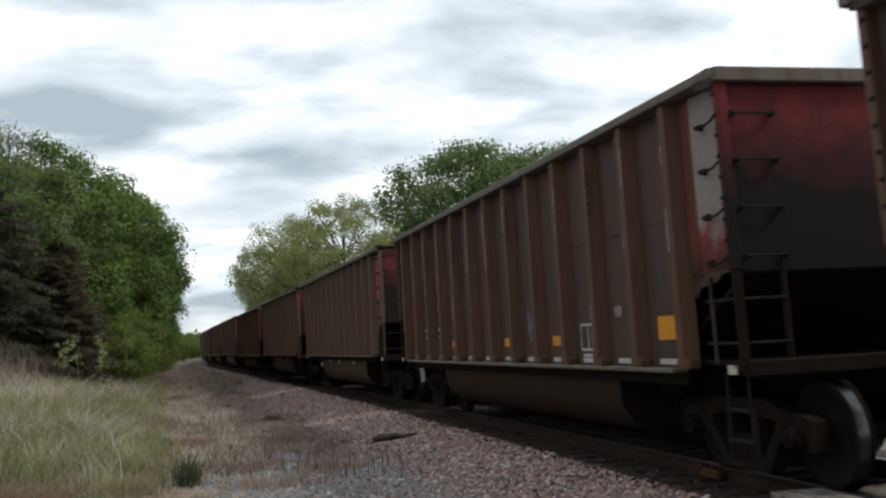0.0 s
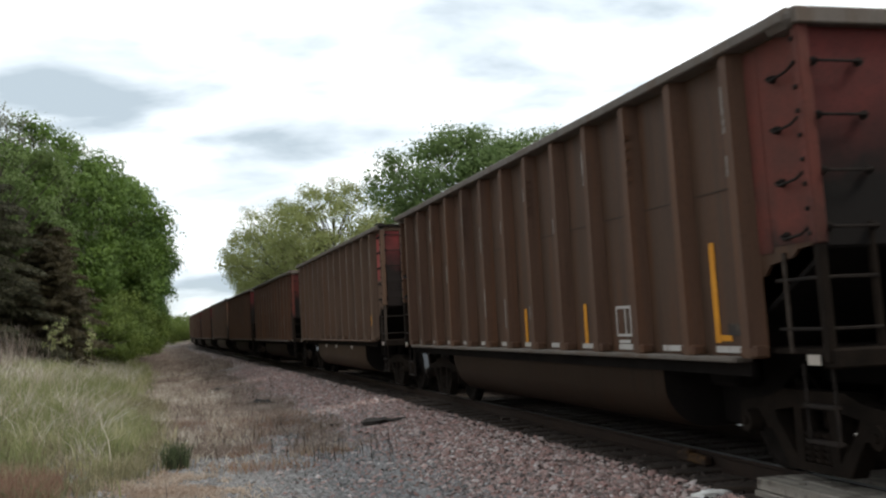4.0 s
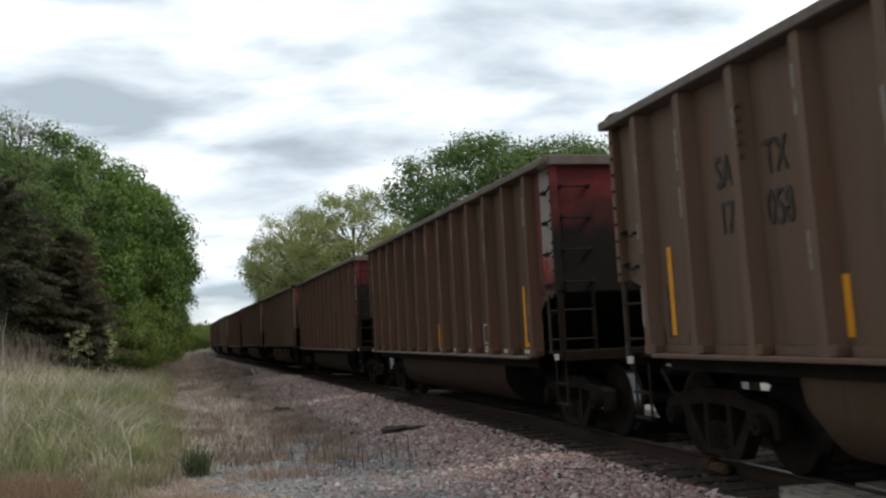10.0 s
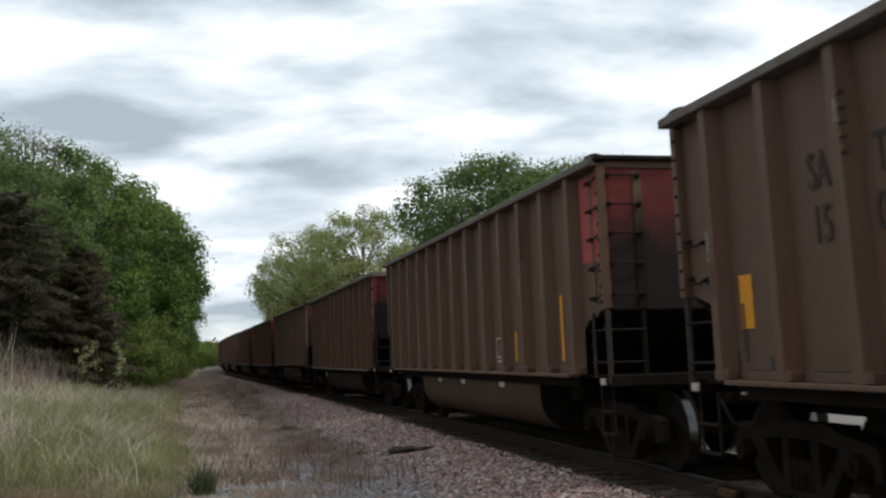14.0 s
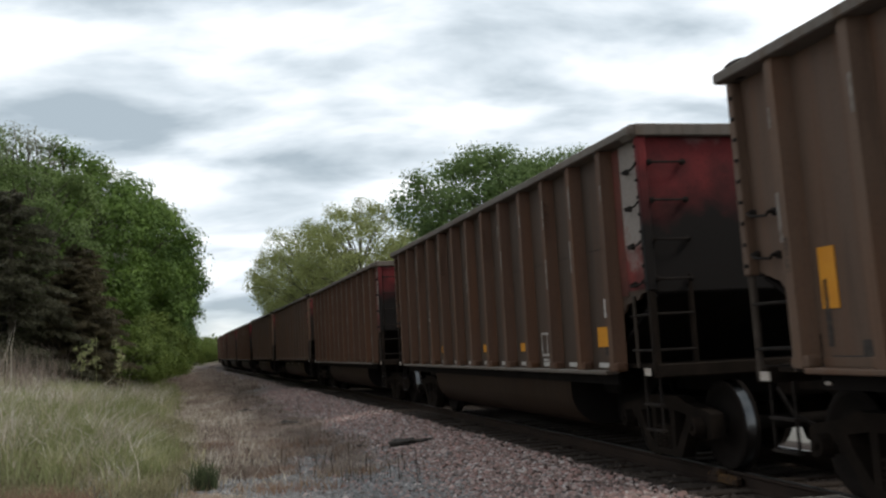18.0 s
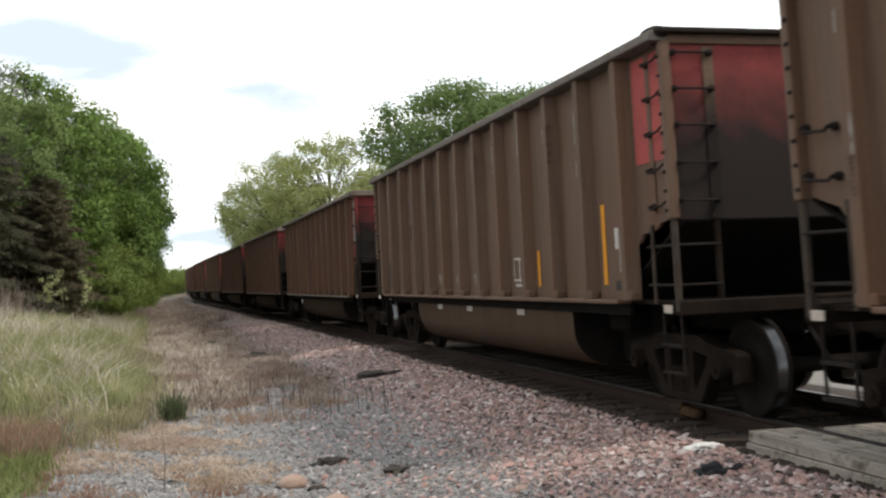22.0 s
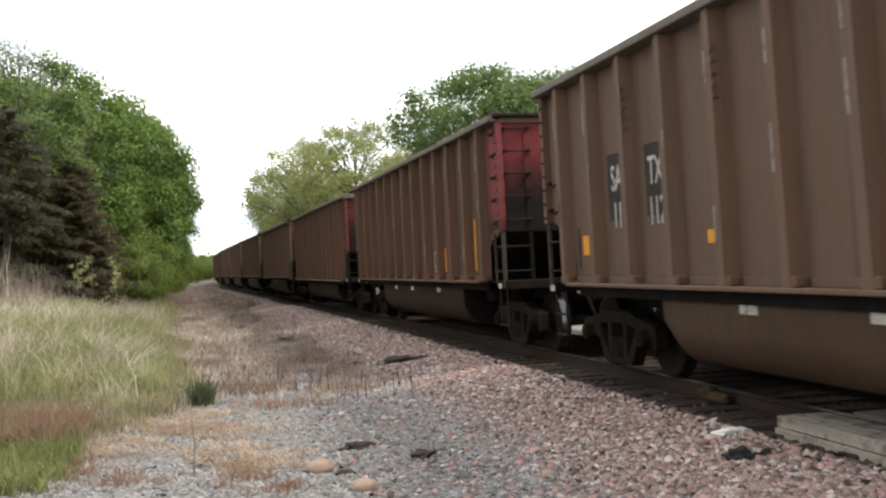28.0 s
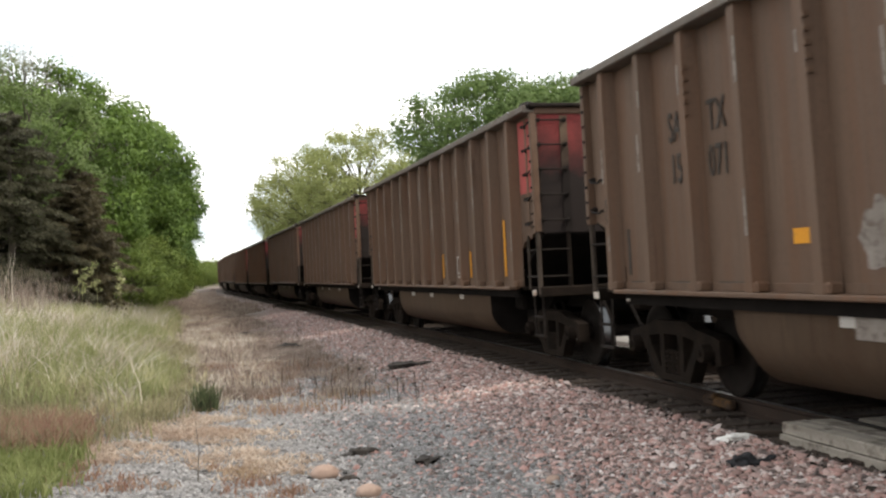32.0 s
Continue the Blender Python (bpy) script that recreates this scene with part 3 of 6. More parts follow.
# coupler slack: how far some cars hang back
SLACK = {16: 0.22, 19: 0.40, 20: 0.38, 21: 0.3, 22: 0.2, 23: 0.28, 24: 0.16}
AXLE = 0.457


def wheelset_mesh():
    bm = bmesh.new()
    for sg in (1, -1):
        prof = ((0.10, 0.80), (0.16, 0.80), (0.20, 0.775), (0.34, 0.755), (0.385, 0.80), (0.445, 0.805), (0.457, 0.795), (0.462, 0.70), (0.487, 0.685), (0.485, 0.665), (0.44, 0.66), (0.38, 0.675), (0.32, 0.70), (0.14, 0.69), (0.10, 0.66))
        fs = revolve(bm, [(r, sg * y) for r, y in prof], 32)
        for k, f in enumerate(fs):
            f.material_index = 1 if k // 32 == 6 else 0
    revolve(bm, ((0.0, -1.05), (0.08, -1.05), (0.085, -0.6), (0.075, 0.0), (0.085, 0.6), (0.08, 1.05), (0.0, 1.05)), 12)
    bmesh.ops.recalc_face_normals(bm, faces=bm.faces[:])
    return bm


def sideframe_mesh(y):
    """One steel casting with three windows: arched top, sloping tension members, a jaw over each axle."""
    half = ((0.42, 0.75), (0.62, 0.68), (1.02, 0.625), (1.13, 0.59), (1.14, 0.35), (1.04, 0.33), (1.03, 0.48), (0.76, 0.48), (0.72, 0.40), (0.62, 0.40), (0.40, 0.10))
    outer = [*half, *((-x, z) for x, z in half[::-1])]
    holes = [[(-0.185, 0.60), (-0.185, 0.17), (0.185, 0.17), (0.185, 0.60)]]
    for sg in (1, -1):
        holes.append([(sg * 0.29, 0.60), (sg * 0.29, 0.20), (sg * 0.53, 0.46), (sg * 0.58, 0.56)])
    bm = bmesh.new()
    loops = [[bm.verts.new((x, y - 0.075, z)) for x, z in ring] for ring in (outer, *holes)]
    edges = [bm.edges.new((ring[i], ring[(i + 1) % len(ring)])) for ring in loops for i in range(len(ring))]
    bmesh.ops.triangle_fill(bm, use_beauty=True, edges=edges)
    r = bmesh.ops.extrude_face_region(bm, geom=bm.faces[:])
    for v in r["geom"]:
        if isinstance(v, bmesh.types.BMVert):
            v.co.y += 0.15
    bmesh.ops.recalc_face_normals(bm, faces=bm.faces[:])
    return bm


def build_truck(car, x):
    bm = bx(0, 0, 0.52, 0.34, 1.8, 0.22, bev=0.03)
    box(bm, 0, 0, 0.70, 0.5, 0.5, 0.16, bev=0.03)
    for sg in (1, -1):
        box(bm, 0, sg * 0.62, 0.66, 0.22, 0.16, 0.08)
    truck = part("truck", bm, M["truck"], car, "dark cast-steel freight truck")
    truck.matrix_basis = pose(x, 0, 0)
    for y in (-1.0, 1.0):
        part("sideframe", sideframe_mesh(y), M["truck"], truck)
    spring = cap = None
    for k in range(3):
        if spring is None:
            bm = bmesh.new()
            for q in range(5):
                bmesh.ops.create_cone(bm, cap_ends=True, segments=10, radius1=0.058, radius2=0.058, depth=0.03, matrix=Matrix.Translation((0, -1.03, 0.20 + 0.05 * q)))
            bmesh.ops.create_cone(bm, cap_ends=True, segments=8, radius1=0.042, radius2=0.042, depth=0.25, matrix=Matrix.Translation((0, -1.03, 0.30)))
            spring = part("spring", bm, M["truck"], truck)
            spring.matrix_basis = pose(-0.125, 0, 0)
        else:
            same("spring", spring, truck, pose((k - 1) * 0.125, 0, 0))
    for sg in (1, -1):
        if cap is None:
            bm = bmesh.new()
            bmesh.ops.create_cone(bm, cap_ends=True, segments=14, radius1=0.105, radius2=0.09, depth=0.1, matrix=Matrix.Translation((0, -1.12, AXLE)) @ Euler((radians(90), 0, 0)).to_matrix().to_4x4())
            bmesh.ops.create_cone(bm, cap_ends=True, segments=6, radius1=0.04, radius2=0.035, depth=0.04, matrix=Matrix.Translation((0, -1.175, AXLE)) @ Euler((radians(90), 0, 0)).to_matrix().to_4x4())
            cap = part("bearing_cap", bm, M["truck"], truck)
            cap.matrix_basis = pose(0.89, 0, 0)
        else:
            same("bearing_cap", cap, truck, pose(-0.89, 0, 0))
    bm = bmesh.new()
    for sg in (1, -1):
        rod(bm, (sg * 0.36, -0.85, 0.42), (sg * 0.36, 0.85, 0.42), 0.035)
        for y in (-0.75, 0.75):
            box(bm, sg * 0.405, y, 0.42, 0.05, 0.12, 0.28)
    part("brake_beam", bm, M["iron"], truck)
    for sg in (1, -1):
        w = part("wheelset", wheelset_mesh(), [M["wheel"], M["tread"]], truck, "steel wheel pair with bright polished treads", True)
        w.matrix_basis = pose(sg * 0.89, 0, AXLE)
    return truck


def side_outline(steel):
    tail = ((-HALF + 0.05, 1.86), (-6.36, 1.62), (-6.20, 1.60), (-6.16, 1.30)) if steel else ((-HALF + 0.05, 1.90), (-6.80, 1.84), (-6.66, 1.80), (-6.55, 1.68), (-6.38, 1.66), (-6.24, 1.40), (-6.16, 1.36))
    low = 1.03 if steel else 1.10
    return ((-6.15, low), (5.85, low), (5.90, 1.45), (6.02, 1.50), (6.06, 1.66), (6.22, 1.68), (6.30, 1.76), (6.62, 1.80), (6.70, 1.86), (HALF - 0.05, 1.88),
            (HALF - 0.05, 3.53), (-HALF + 0.05, 3.53), *tail)


def grab(bm, a, b, out, r=0.012, hang=0.055):
    """A bent grab iron between the knobs a and b: it stands off by the vector out and hangs below them."""
    a, b, out, low = Vector(a), Vector(b), Vector(out), Vector((0, 0, -hang))
    u = (b - a).normalized()
    pts = (a, a + out, a + out + low + u * 0.035, b + out + low - u * 0.075, b + out * 0.9, b)
    for p, q in zip(pts, pts[1:]):
        rod(bm, p, q, r)
    for p in (a, b):
        d = out.normalized()
        rod(bm, p - d * 0.005, p + d * 0.03, 0.034, 8)
        rod(bm, p + d * 0.03, p + d * 0.055, 0.02, 6)
    return bm


def build_car(kind):
    steel = kind == "steel"
    top = TOP - 0.035 if steel else TOP
    foot_z = 1.04 if steel else 1.115
    side, rib = (M["steel_brown"], M["rib_brown"]) if steel else (M["steel_grey"], M["rib_grey"])
    car = new("coal_gondola")
    for y in (-1, 1):
        part("side_sheet", prism(bmesh.new(), side_outline(steel), y * SIDE_Y, y * (SIDE_Y - 0.03)), side, car)
        # rolled top chord with a drip lip
        bm = prism(bmesh.new(), ((y * 1.46, top - 0.10), (y * 1.67, top - 0.10), (y * 1.682, top - 0.09), (y * 1.682, top - 0.02), (y * 1.655, top), (y * 1.46, top)), -HALF - 0.08, HALF, "X")
        part("top_chord", bm, M["rim"], car, "dusty pale-edged steel top chord")
        part("side_sill", bx(-0.15, y * 1.57, foot_z - 0.02, 12.1, 0.17, 0.045, bev=0.01), M["rim"] if steel else rib, car)
        # near-black strip painting the shaded gap below the sill
        part("sill_web", bx(-0.15, y * 1.49, foot_z - 0.10, 12.1, 0.04, 0.12), M["soot_and_shade"], car, "near-black strip for the shaded gap under the side sill")
    first = knobby = bolted = None
    for y in (-1, 1):
        for k in range(13):
            x = -6.28 + 1.03 * k
            if first is None:
                bm = prism(bmesh.new(), ((-0.10, -SIDE_Y), (-0.062, -1.645), (0.062, -1.645), (0.10, -SIDE_Y)), 0, 1, "Y")
                for v in bm.verts:
                    v.co = Vector((v.co.x, v.co.z, foot_z + v.co.y * (top - 0.145 - foot_z)))
                low = [(-0.10, -SIDE_Y), (-0.062, -1.645), (0.062, -1.645), (0.10, -SIDE_Y)]
                ra = [bm.verts.new((x_, y_, top - 0.145)) for x_, y_ in low]
                rb = [bm.verts.new((x_ * (1.0 if y_ > -1.55 else 0.8), max(y_, -1.635), top - 0.101)) for x_, y_ in low]
                for q in range(3):
                    bm.faces.new((ra[q], ra[q + 1], rb[q + 1], rb[q]))
                bm.faces.new(rb)
                box(bm, 0, -1.575, foot_z + 0.045, 0.24, 0.13, 0.10, bev=0.02)
                bmesh.ops.recalc_face_normals(bm, faces=bm.faces[:])
                bolted = bm.copy()
                for q in range(5):
                    box(bolted, 0.075, -1.63, 2.76 + 0.105 * q, 0.04, 0.05, 0.04)
                first = part("rib", bm, rib, car)
                first.matrix_basis = pose(x, 0, 0)
            else:
                if k in (2, 4, 7, 10) and y < 0:
                    if bolted is not None:
                        knobby = part("rib", bolted, rib, car)
                        knobby.matrix_basis = pose(x, 0, 0)
                        bolted = None
                    else:
                        same("rib", knobby, car, pose(x, 0, 0))
                else:
                    same("rib", first, car, pose(x, 0, 0) if y < 0 else pose(x, 0, 0, 0, 0, 180))
    for e in (1, -1):
        X = e * HALF
        part("end_sheet", prism(bmesh.new(), ((-1.47, 1.86), (1.47, 1.86), (1.47, 3.54), (-1.47, 3.54)), X - e * 0.05, X - e * 0.02, "X"), M["red_end"], car, "red painted end sheet, sooty below")
        if steel:
            part("end_chord", bx(X, 0, 3.55, 0.16, 3.24, 0.13, bev=0.012), M["rim"], car)
        else:
            part("end_chord", bx(X, 0, 3.626, 0.18, 3.24, 0.054, bev=0.012), M["iron"], car, "black steel top edge of the end")
            part("end_band", bx(X - e * 0.015, 0, 3.56, 0.05, 3.02, 0.096, bev=0.006), M["rib_grey"], car, "beige band under the top edge of the end")
        bm = bmesh.new()
        if steel:
            box(bm, X - e * 0.14, -1.55, top - 0.06, 0.36, 0.27, 0.16, bev=0.06)
        else:
            bmesh.ops.create_uvsphere(bm, u_segments=14, v_segments=8, radius=1, matrix=Matrix.Translation((X - e * 0.16, -1.55, top - 0.02)) @ Matrix.Diagonal((0.22, 0.12, 0.085, 1)))
        part("corner_cap", bm, M["rim"] if steel else M["iron"], car, "", not steel)
        # sloping floor, its near-black holding soot and the shade of the recess
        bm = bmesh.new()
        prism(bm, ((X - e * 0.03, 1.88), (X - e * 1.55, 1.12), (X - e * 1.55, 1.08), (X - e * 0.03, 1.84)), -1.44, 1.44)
        part("slope_sheet", bm, M["soot_and_shade"], car, "sloping end floor, near-black from soot and painted shade")
        for y in (-1, 1):
            bm = bx(X - e * 0.01, y * 1.54, 2.70, 0.095, 0.10, 1.66, bev=0.012)
            plain = len(bm.faces)
            for k in range(9):
                box(bm, X - e * 0.035, y * 1.594, 1.95 + 0.18 * k, 0.038, 0.026, 0.032, bev=0.006)
            bm.faces.ensure_lookup_table()
            for f in bm.faces[plain:]:
                f.material_index = 1
            part("corner_post", bm, [M["rib_grey"] if not steel else M["dull_bay"], M["iron"]], car, "riveted corner post")
            low = rod(bmesh.new(), (X - e * 0.01, y * 1.54, 1.02), (X - e * 0.01, y * 1.54, 1.88), 0.034, 8) if not steel else bx(X - e * 0.01, y * 1.54, 1.45, 0.075, 0.075, 0.86, bev=0.012)
            part("corner_pole", low, M["iron_grey"] if not steel else M["truck"], car, "round pole under the corner post" if not steel else "sooty lower corner post")
            part("end_post", bx(X - e * 0.04, y * 1.09, 1.55, 0.05, 0.055, 0.98, bev=0.01), M["truck"], car)
            if not steel:
                part("end_stile", bx(X - e * 0.012, y * 1.09, 2.68, 0.012, 0.11, 1.62), M["stile_paint"], car, "beige stile on the end sheet, sooty below")
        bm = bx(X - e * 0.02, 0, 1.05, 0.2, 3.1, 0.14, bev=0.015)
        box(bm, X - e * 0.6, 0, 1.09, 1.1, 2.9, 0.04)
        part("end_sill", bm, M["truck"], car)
        # ladders, on the side and round the corner
        for z in (1.99, 2.40, 2.81, 3.21) if steel else (2.04, 2.39, 2.74, 3.08, 3.42):
            if e > 0 or z < 2.6:
                part("grab_iron", grab(bmesh.new(), (X - e * 0.44, -SIDE_Y - 0.005, z - 0.03), (X - e * 0.09, -SIDE_Y - 0.005, z), (0, -0.075, 0), hang=0.03), M["iron"], car)
            part("grab_iron", grab(bmesh.new(), (X + e * 0.01, -1.47, z), (X + e * 0.01, -1.09, z), (e * 0.06, 0, 0), hang=0.004), M["iron"], car)
        for z in (1.26, 1.63):
            bm = rod(bmesh.new(), (X - e * 0.68, -1.5, z), (X, -1.56, z), 0.014)
            rod(bm, (X, -1.56, z), (X, -1.09, z), 0.014)
            part("handrail", bm, M["iron"], car)
        part("ladder_stile", rod(bmesh.new(), (X - e * 0.52, -1.52, 1.08), (X - e * 0.52, -1.52, 1.84), 0.02), M["iron_grey"], car)
        bm = bmesh.new()
        for x in (X - e * 0.42, X - e * 0.06):
            rod(bm, (x, -1.5, 1.0), (x, -1.5, 0.42), 0.016)
        for z in (0.44, 0.70):
            box(bm, X - e * 0.24, -1.5, z, 0.40, 0.06, 0.025)
        part("sill_step", bm, M["iron"], car)
        bm = bx(X + e * 0.42, 0, 0.88, 0.74, 0.16, 0.2, bev=0.02)
        box(bm, e * 7.92, 0.03 * e, 0.88, 0.30, 0.34, 0.28, bev=0.06)
        box(bm, X + e * 0.08, 0, 0.9, 0.2, 0.46, 0.34, bev=0.03)
        part("coupler", bm, M["truck"], car)
        bm = bmesh.new()
        pts = [(X + e * 0.1, -0.28, 0.82), (X + e * 0.3, -0.24, 0.55), (X + e * 0.62, -0.12, 0.42), (X + e * 0.98, -0.05, 0.46)]
        for p, q in zip(pts, pts[1:]):
            rod(bm, p, q, 0.024)
        part("air_hose", bm, M["iron"], car)
        bm = bx(X - e * 0.15, -1.585, 1.04, 0.15, 0.012, 0.075)
        part("placard", bm, M["placard"], car, "small pale placard on the end sill")
    part("centre_sill", bx(0, 0, 0.92, 14.0, 0.42, 0.30, bev=0.02), M["soot_and_shade"], car)
    # rounded bathtub belly between the trucks
    bm = bmesh.new()
    prof = [(1.47, 1.06), (1.47, 0.86)] + [(1.02 + 0.45 * math.cos(a), 0.76 - 0.46 * math.sin(a)) for a in np.linspace(0.2, 1.571, 10)]
    full = prof + [(-y, z) for y, z in prof[::-1]]
    stations = ((-4.0, 0.0), (-3.86, 0.62), (-3.6, 1.0), (4.1, 1.0), (4.2, 0.97))
    rings = []
    for x, q in stations:
        rings.append([bm.verts.new((x, y * (0.94 + 0.06 * q), 1.06 - (1.06 - z) * (0.35 + 0.65 * q))) for y, z in full])
    for ra, rb in zip(rings, rings[1:]):
        for i in range(len(full) - 1):
            bm.faces.new((ra[i], rb[i], rb[i + 1], ra[i + 1]))
    # the leading end face is coloured near-black for the shade there
    bm.faces.new(rings[0]); bm.faces.new([bm.verts.new(v.co) for v in rings[-1][::-1]]).material_index = 1
    bmesh.ops.recalc_face_normals(bm, faces=bm.faces[:])
    part("bathtub_belly", bm, [M["tub_brown"] if steel else M["tub_grey"], M["soot_and_shade"]], car, "dusty rounded bathtub belly", True)
    # added near-black blocks: painted shade that closes the view under the floor
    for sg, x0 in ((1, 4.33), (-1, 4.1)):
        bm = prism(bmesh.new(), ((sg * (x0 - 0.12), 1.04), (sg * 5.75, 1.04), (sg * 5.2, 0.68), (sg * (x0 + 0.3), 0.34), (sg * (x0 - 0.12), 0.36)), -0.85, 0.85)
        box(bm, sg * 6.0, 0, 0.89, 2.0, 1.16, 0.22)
        part("end_hopper", bm, M["soot_and_shade"], car, "added near-black block for the shade between belly and truck")
    bm = bmesh.new()
    nx, ny = 40, 8
    grid = [[bm.verts.new((-6.95 + 13.9 * i / nx, -1.45 + 2.9 * j / ny, 3.25 + 0.16 * math.sin(math.pi * j / ny) + 0.07 * math.sin(i * 1.7 + j))) for j in range(ny + 1)] for i in range(nx + 1)]
    for i in range(nx):
        for j in range(ny):
            bm.faces.new((grid[i][j], grid[i + 1][j], grid[i + 1][j + 1], grid[i][j + 1]))
    part("coal_load", bm, M["coal"], car, "heaped black coal")
    # made-up white block that paints a bright glint below the sill
    part("release_lever", bx(-6.1, -1.52, 1.0, 0.08, 0.02, 0.028, bev=0.006), M["placard"], car, "small white block standing in for a glint under the sill")
    for x in (6.05, -6.05):
        build_truck(car, x)
    # brake gear under the floor
    part("brake_cylinder", rod(bmesh.new(), (-5.2, -0.9, 0.9), (-4.2, -0.9, 0.9), 0.11, 10), M["soot_and_shade"], car)
    part("brake_valve", bx(4.75, -1.0, 0.86, 0.5, 0.3, 0.26, bev=0.04), M["soot_and_shade"], car)
    if steel:
        first = None
        for k in range(12):
            x = -5.76 + 1.03 * k
            m = pose(x, 0, 0)
            if first is None:
                first = part("reflector_strip", bx(0, -1.508, 1.095, 0.42, 0.008, 0.055), M["white"], car, "faded white reflector strip")
                first.matrix_basis = m
            else:
                same("reflector_strip", first, car, m)["label"] = "faded white reflector strip"
    else:
        foot = None
        for k in range(12):
            m = pose(-5.765 + 1.03 * k, 0, 0)
            if foot is None:
                foot = part("foot_plate", bx(0, -1.508, 1.155, 0.76, 0.014, 0.075, bev=0.004), M["steel_grey"], car, "pale dusty foot plate between the ribs")
                foot.matrix_basis = m
            else:
                same("foot_plate", foot, car, m)
        for x in (-2.05, -0.2, 2.3):
            part("tub_patch", bx(x, -1.462, 0.93, 0.3, 0.02, 0.12), M["white"], car, "faded painted patch")
    return car


def text_part(name, txt, size, mat, parent, x, z, y=-SIDE_Y - 0.008, squeeze=0.66):
    me = text_mesh(txt).copy()
    me.materials.clear()
    me.materials.append(mat)
    ob = new(name, me)
    ob.parent = parent
    ob.matrix_basis = pose(x - 0.05, y, z, 90, 0, 0) @ Matrix.Diagonal((size * squeeze, size, size, 1))
    return ob


def plate(car, name, mat, x, z, w, h, label="", y=-SIDE_Y - 0.006):
    return part(name, bx(x, y, z, w, 0.006, h), mat, car, label)


def scrawl(car, mat, x, z, w, h, seed, label, r=0.018, strokes=3):
    """Loose looping spray-paint lines on the side sheet, between the ribs."""
    rnd = random.Random(seed)
    bm = bmesh.new()
    for k in range(strokes):
        cx, n = x - w / 2 + w * (k + 0.5) / strokes, 34
        fx = [(q, rnd.uniform(0.3, 1) / q, rnd.uniform(0, 6.28)) for q in (1, 2, 3)]
        fz = [(q, rnd.uniform(0.3, 1) / q, rnd.uniform(0, 6.28)) for q in (1, 2, 3)]
        sx, sz = sum(a for _, a, _ in fx), sum(a for _, a, _ in fz)
        pts = []
        for i in range(n + 1):
            a = 5.6 * i / n
            pts.append(Vector((cx + 0.5 * w / strokes * sum(g * math.sin(q * a + ph) for q, g, ph in fx) / sx, -SIDE_Y - 0.007, z + 0.5 * h * sum(g * math.sin(q * a + ph) for q, g, ph in fz) / sz)))
        left, right = [], []
        for i, p in enumerate(pts):
            d = pts[min(i + 1, n)] - pts[max(i - 1, 0)]
            nrm = Vector((-d.z, 0, d.x)).normalized() * r * (0.7 + 0.5 * math.sin(i * 0.7 + k))
            left.append(bm.verts.new(p + nrm)); right.append(bm.verts.new(p - nrm))
        for i in range(n):
            bm.faces.new((left[i], left[i + 1], right[i + 1], right[i]))
    return part("graffiti", bm, mat, car, label)


def stroke(car, mat, pts, r, label):
    """One sprayed line through a few points of the side sheet, rounded."""
    P = [Vector((x, 0, z)) for x, z in pts]
    P = [P[0] * 2 - P[1], *P, P[-1] * 2 - P[-2]]
    line = []
    for a, b, c, d in zip(P, P[1:], P[2:], P[3:]):
        for k in range(6):
            u = k / 6
            line.append(0.5 * (2 * b + (c - a) * u + (2 * a - 5 * b + 4 * c - d) * u * u + (3 * b - a - 3 * c + d) * u ** 3))
    line.append(P[-2])
    bm = bmesh.new()
    prev = None
    for i, p in enumerate(line):
        d = line[min(i + 1, len(line) - 1)] - line[max(i - 1, 0)]
        w = Vector((-d.z, 0, d.x)).normalized() * r * (0.85 + 0.3 * math.sin(i * 0.9))
        pair = [bm.verts.new((q.x, -SIDE_Y - 0.008, q.z)) for q in (p + w, p - w)]
        if prev:
            bm.faces.new((prev[0], pair[0], pair[1], prev[1]))
        prev = pair
    return part("graffiti", bm, mat, car, label)


def smear(car, mat, x, z, w, h, seed, label):
    """A chalky patch with a ragged edge."""
    rnd = random.Random(seed)
    bm = bmesh.new()
    vs = []
    for i in range(22):
        a = 6.2832 * i / 22
        k = rnd.uniform(0.6, 1.0)
        vs.append(bm.verts.new((x + 0.5 * w * k * math.cos(a), -SIDE_Y - 0.006, z + 0.5 * h * k * math.sin(a))))
    bm.faces.new(vs)
    return part("graffiti", bm, mat, car, label)


def frame_mark(car, x, z, w=0.32, h=0.26):
    """White stencilled box outline with a middle bar."""
    bm = bmesh.new()
    y, t = -SIDE_Y - 0.009, 0.028
    us = [x - w / 2 - t, x - w / 2, x + 0.1 * w, x + 0.1 * w + t, x + w / 2, x + w / 2 + t]
    vs = [z - h / 2 - t, z - h / 2, z + h / 2, z + h / 2 + t]
    grid = [[bm.verts.new((u, y, v)) for v in vs] for u in us]
    for a in range(5):
        for c in range(3):
            if a % 2 == 0 or c != 1:
                bm.faces.new((grid[a][c], grid[a + 1][c], grid[a + 1][c + 1], grid[a][c + 1]))
    plate(car, "stencil_bar", M["white"], x, z - h / 2 - 0.08, w * 0.85, 0.035, "white stencilled bar", y)
    return part("stencil_box", bm, M["white"], car, "white stencilled box")


END = dict(
    red=("red_bay", "red_end", "rib_grey"), worn=("worn_bay", "worn_end", "worn_end"),
    dull=("dull_bay", "dull_end", "dull_bay"), pink=("pink_bay", "pink_end", "pink_bay"),
)
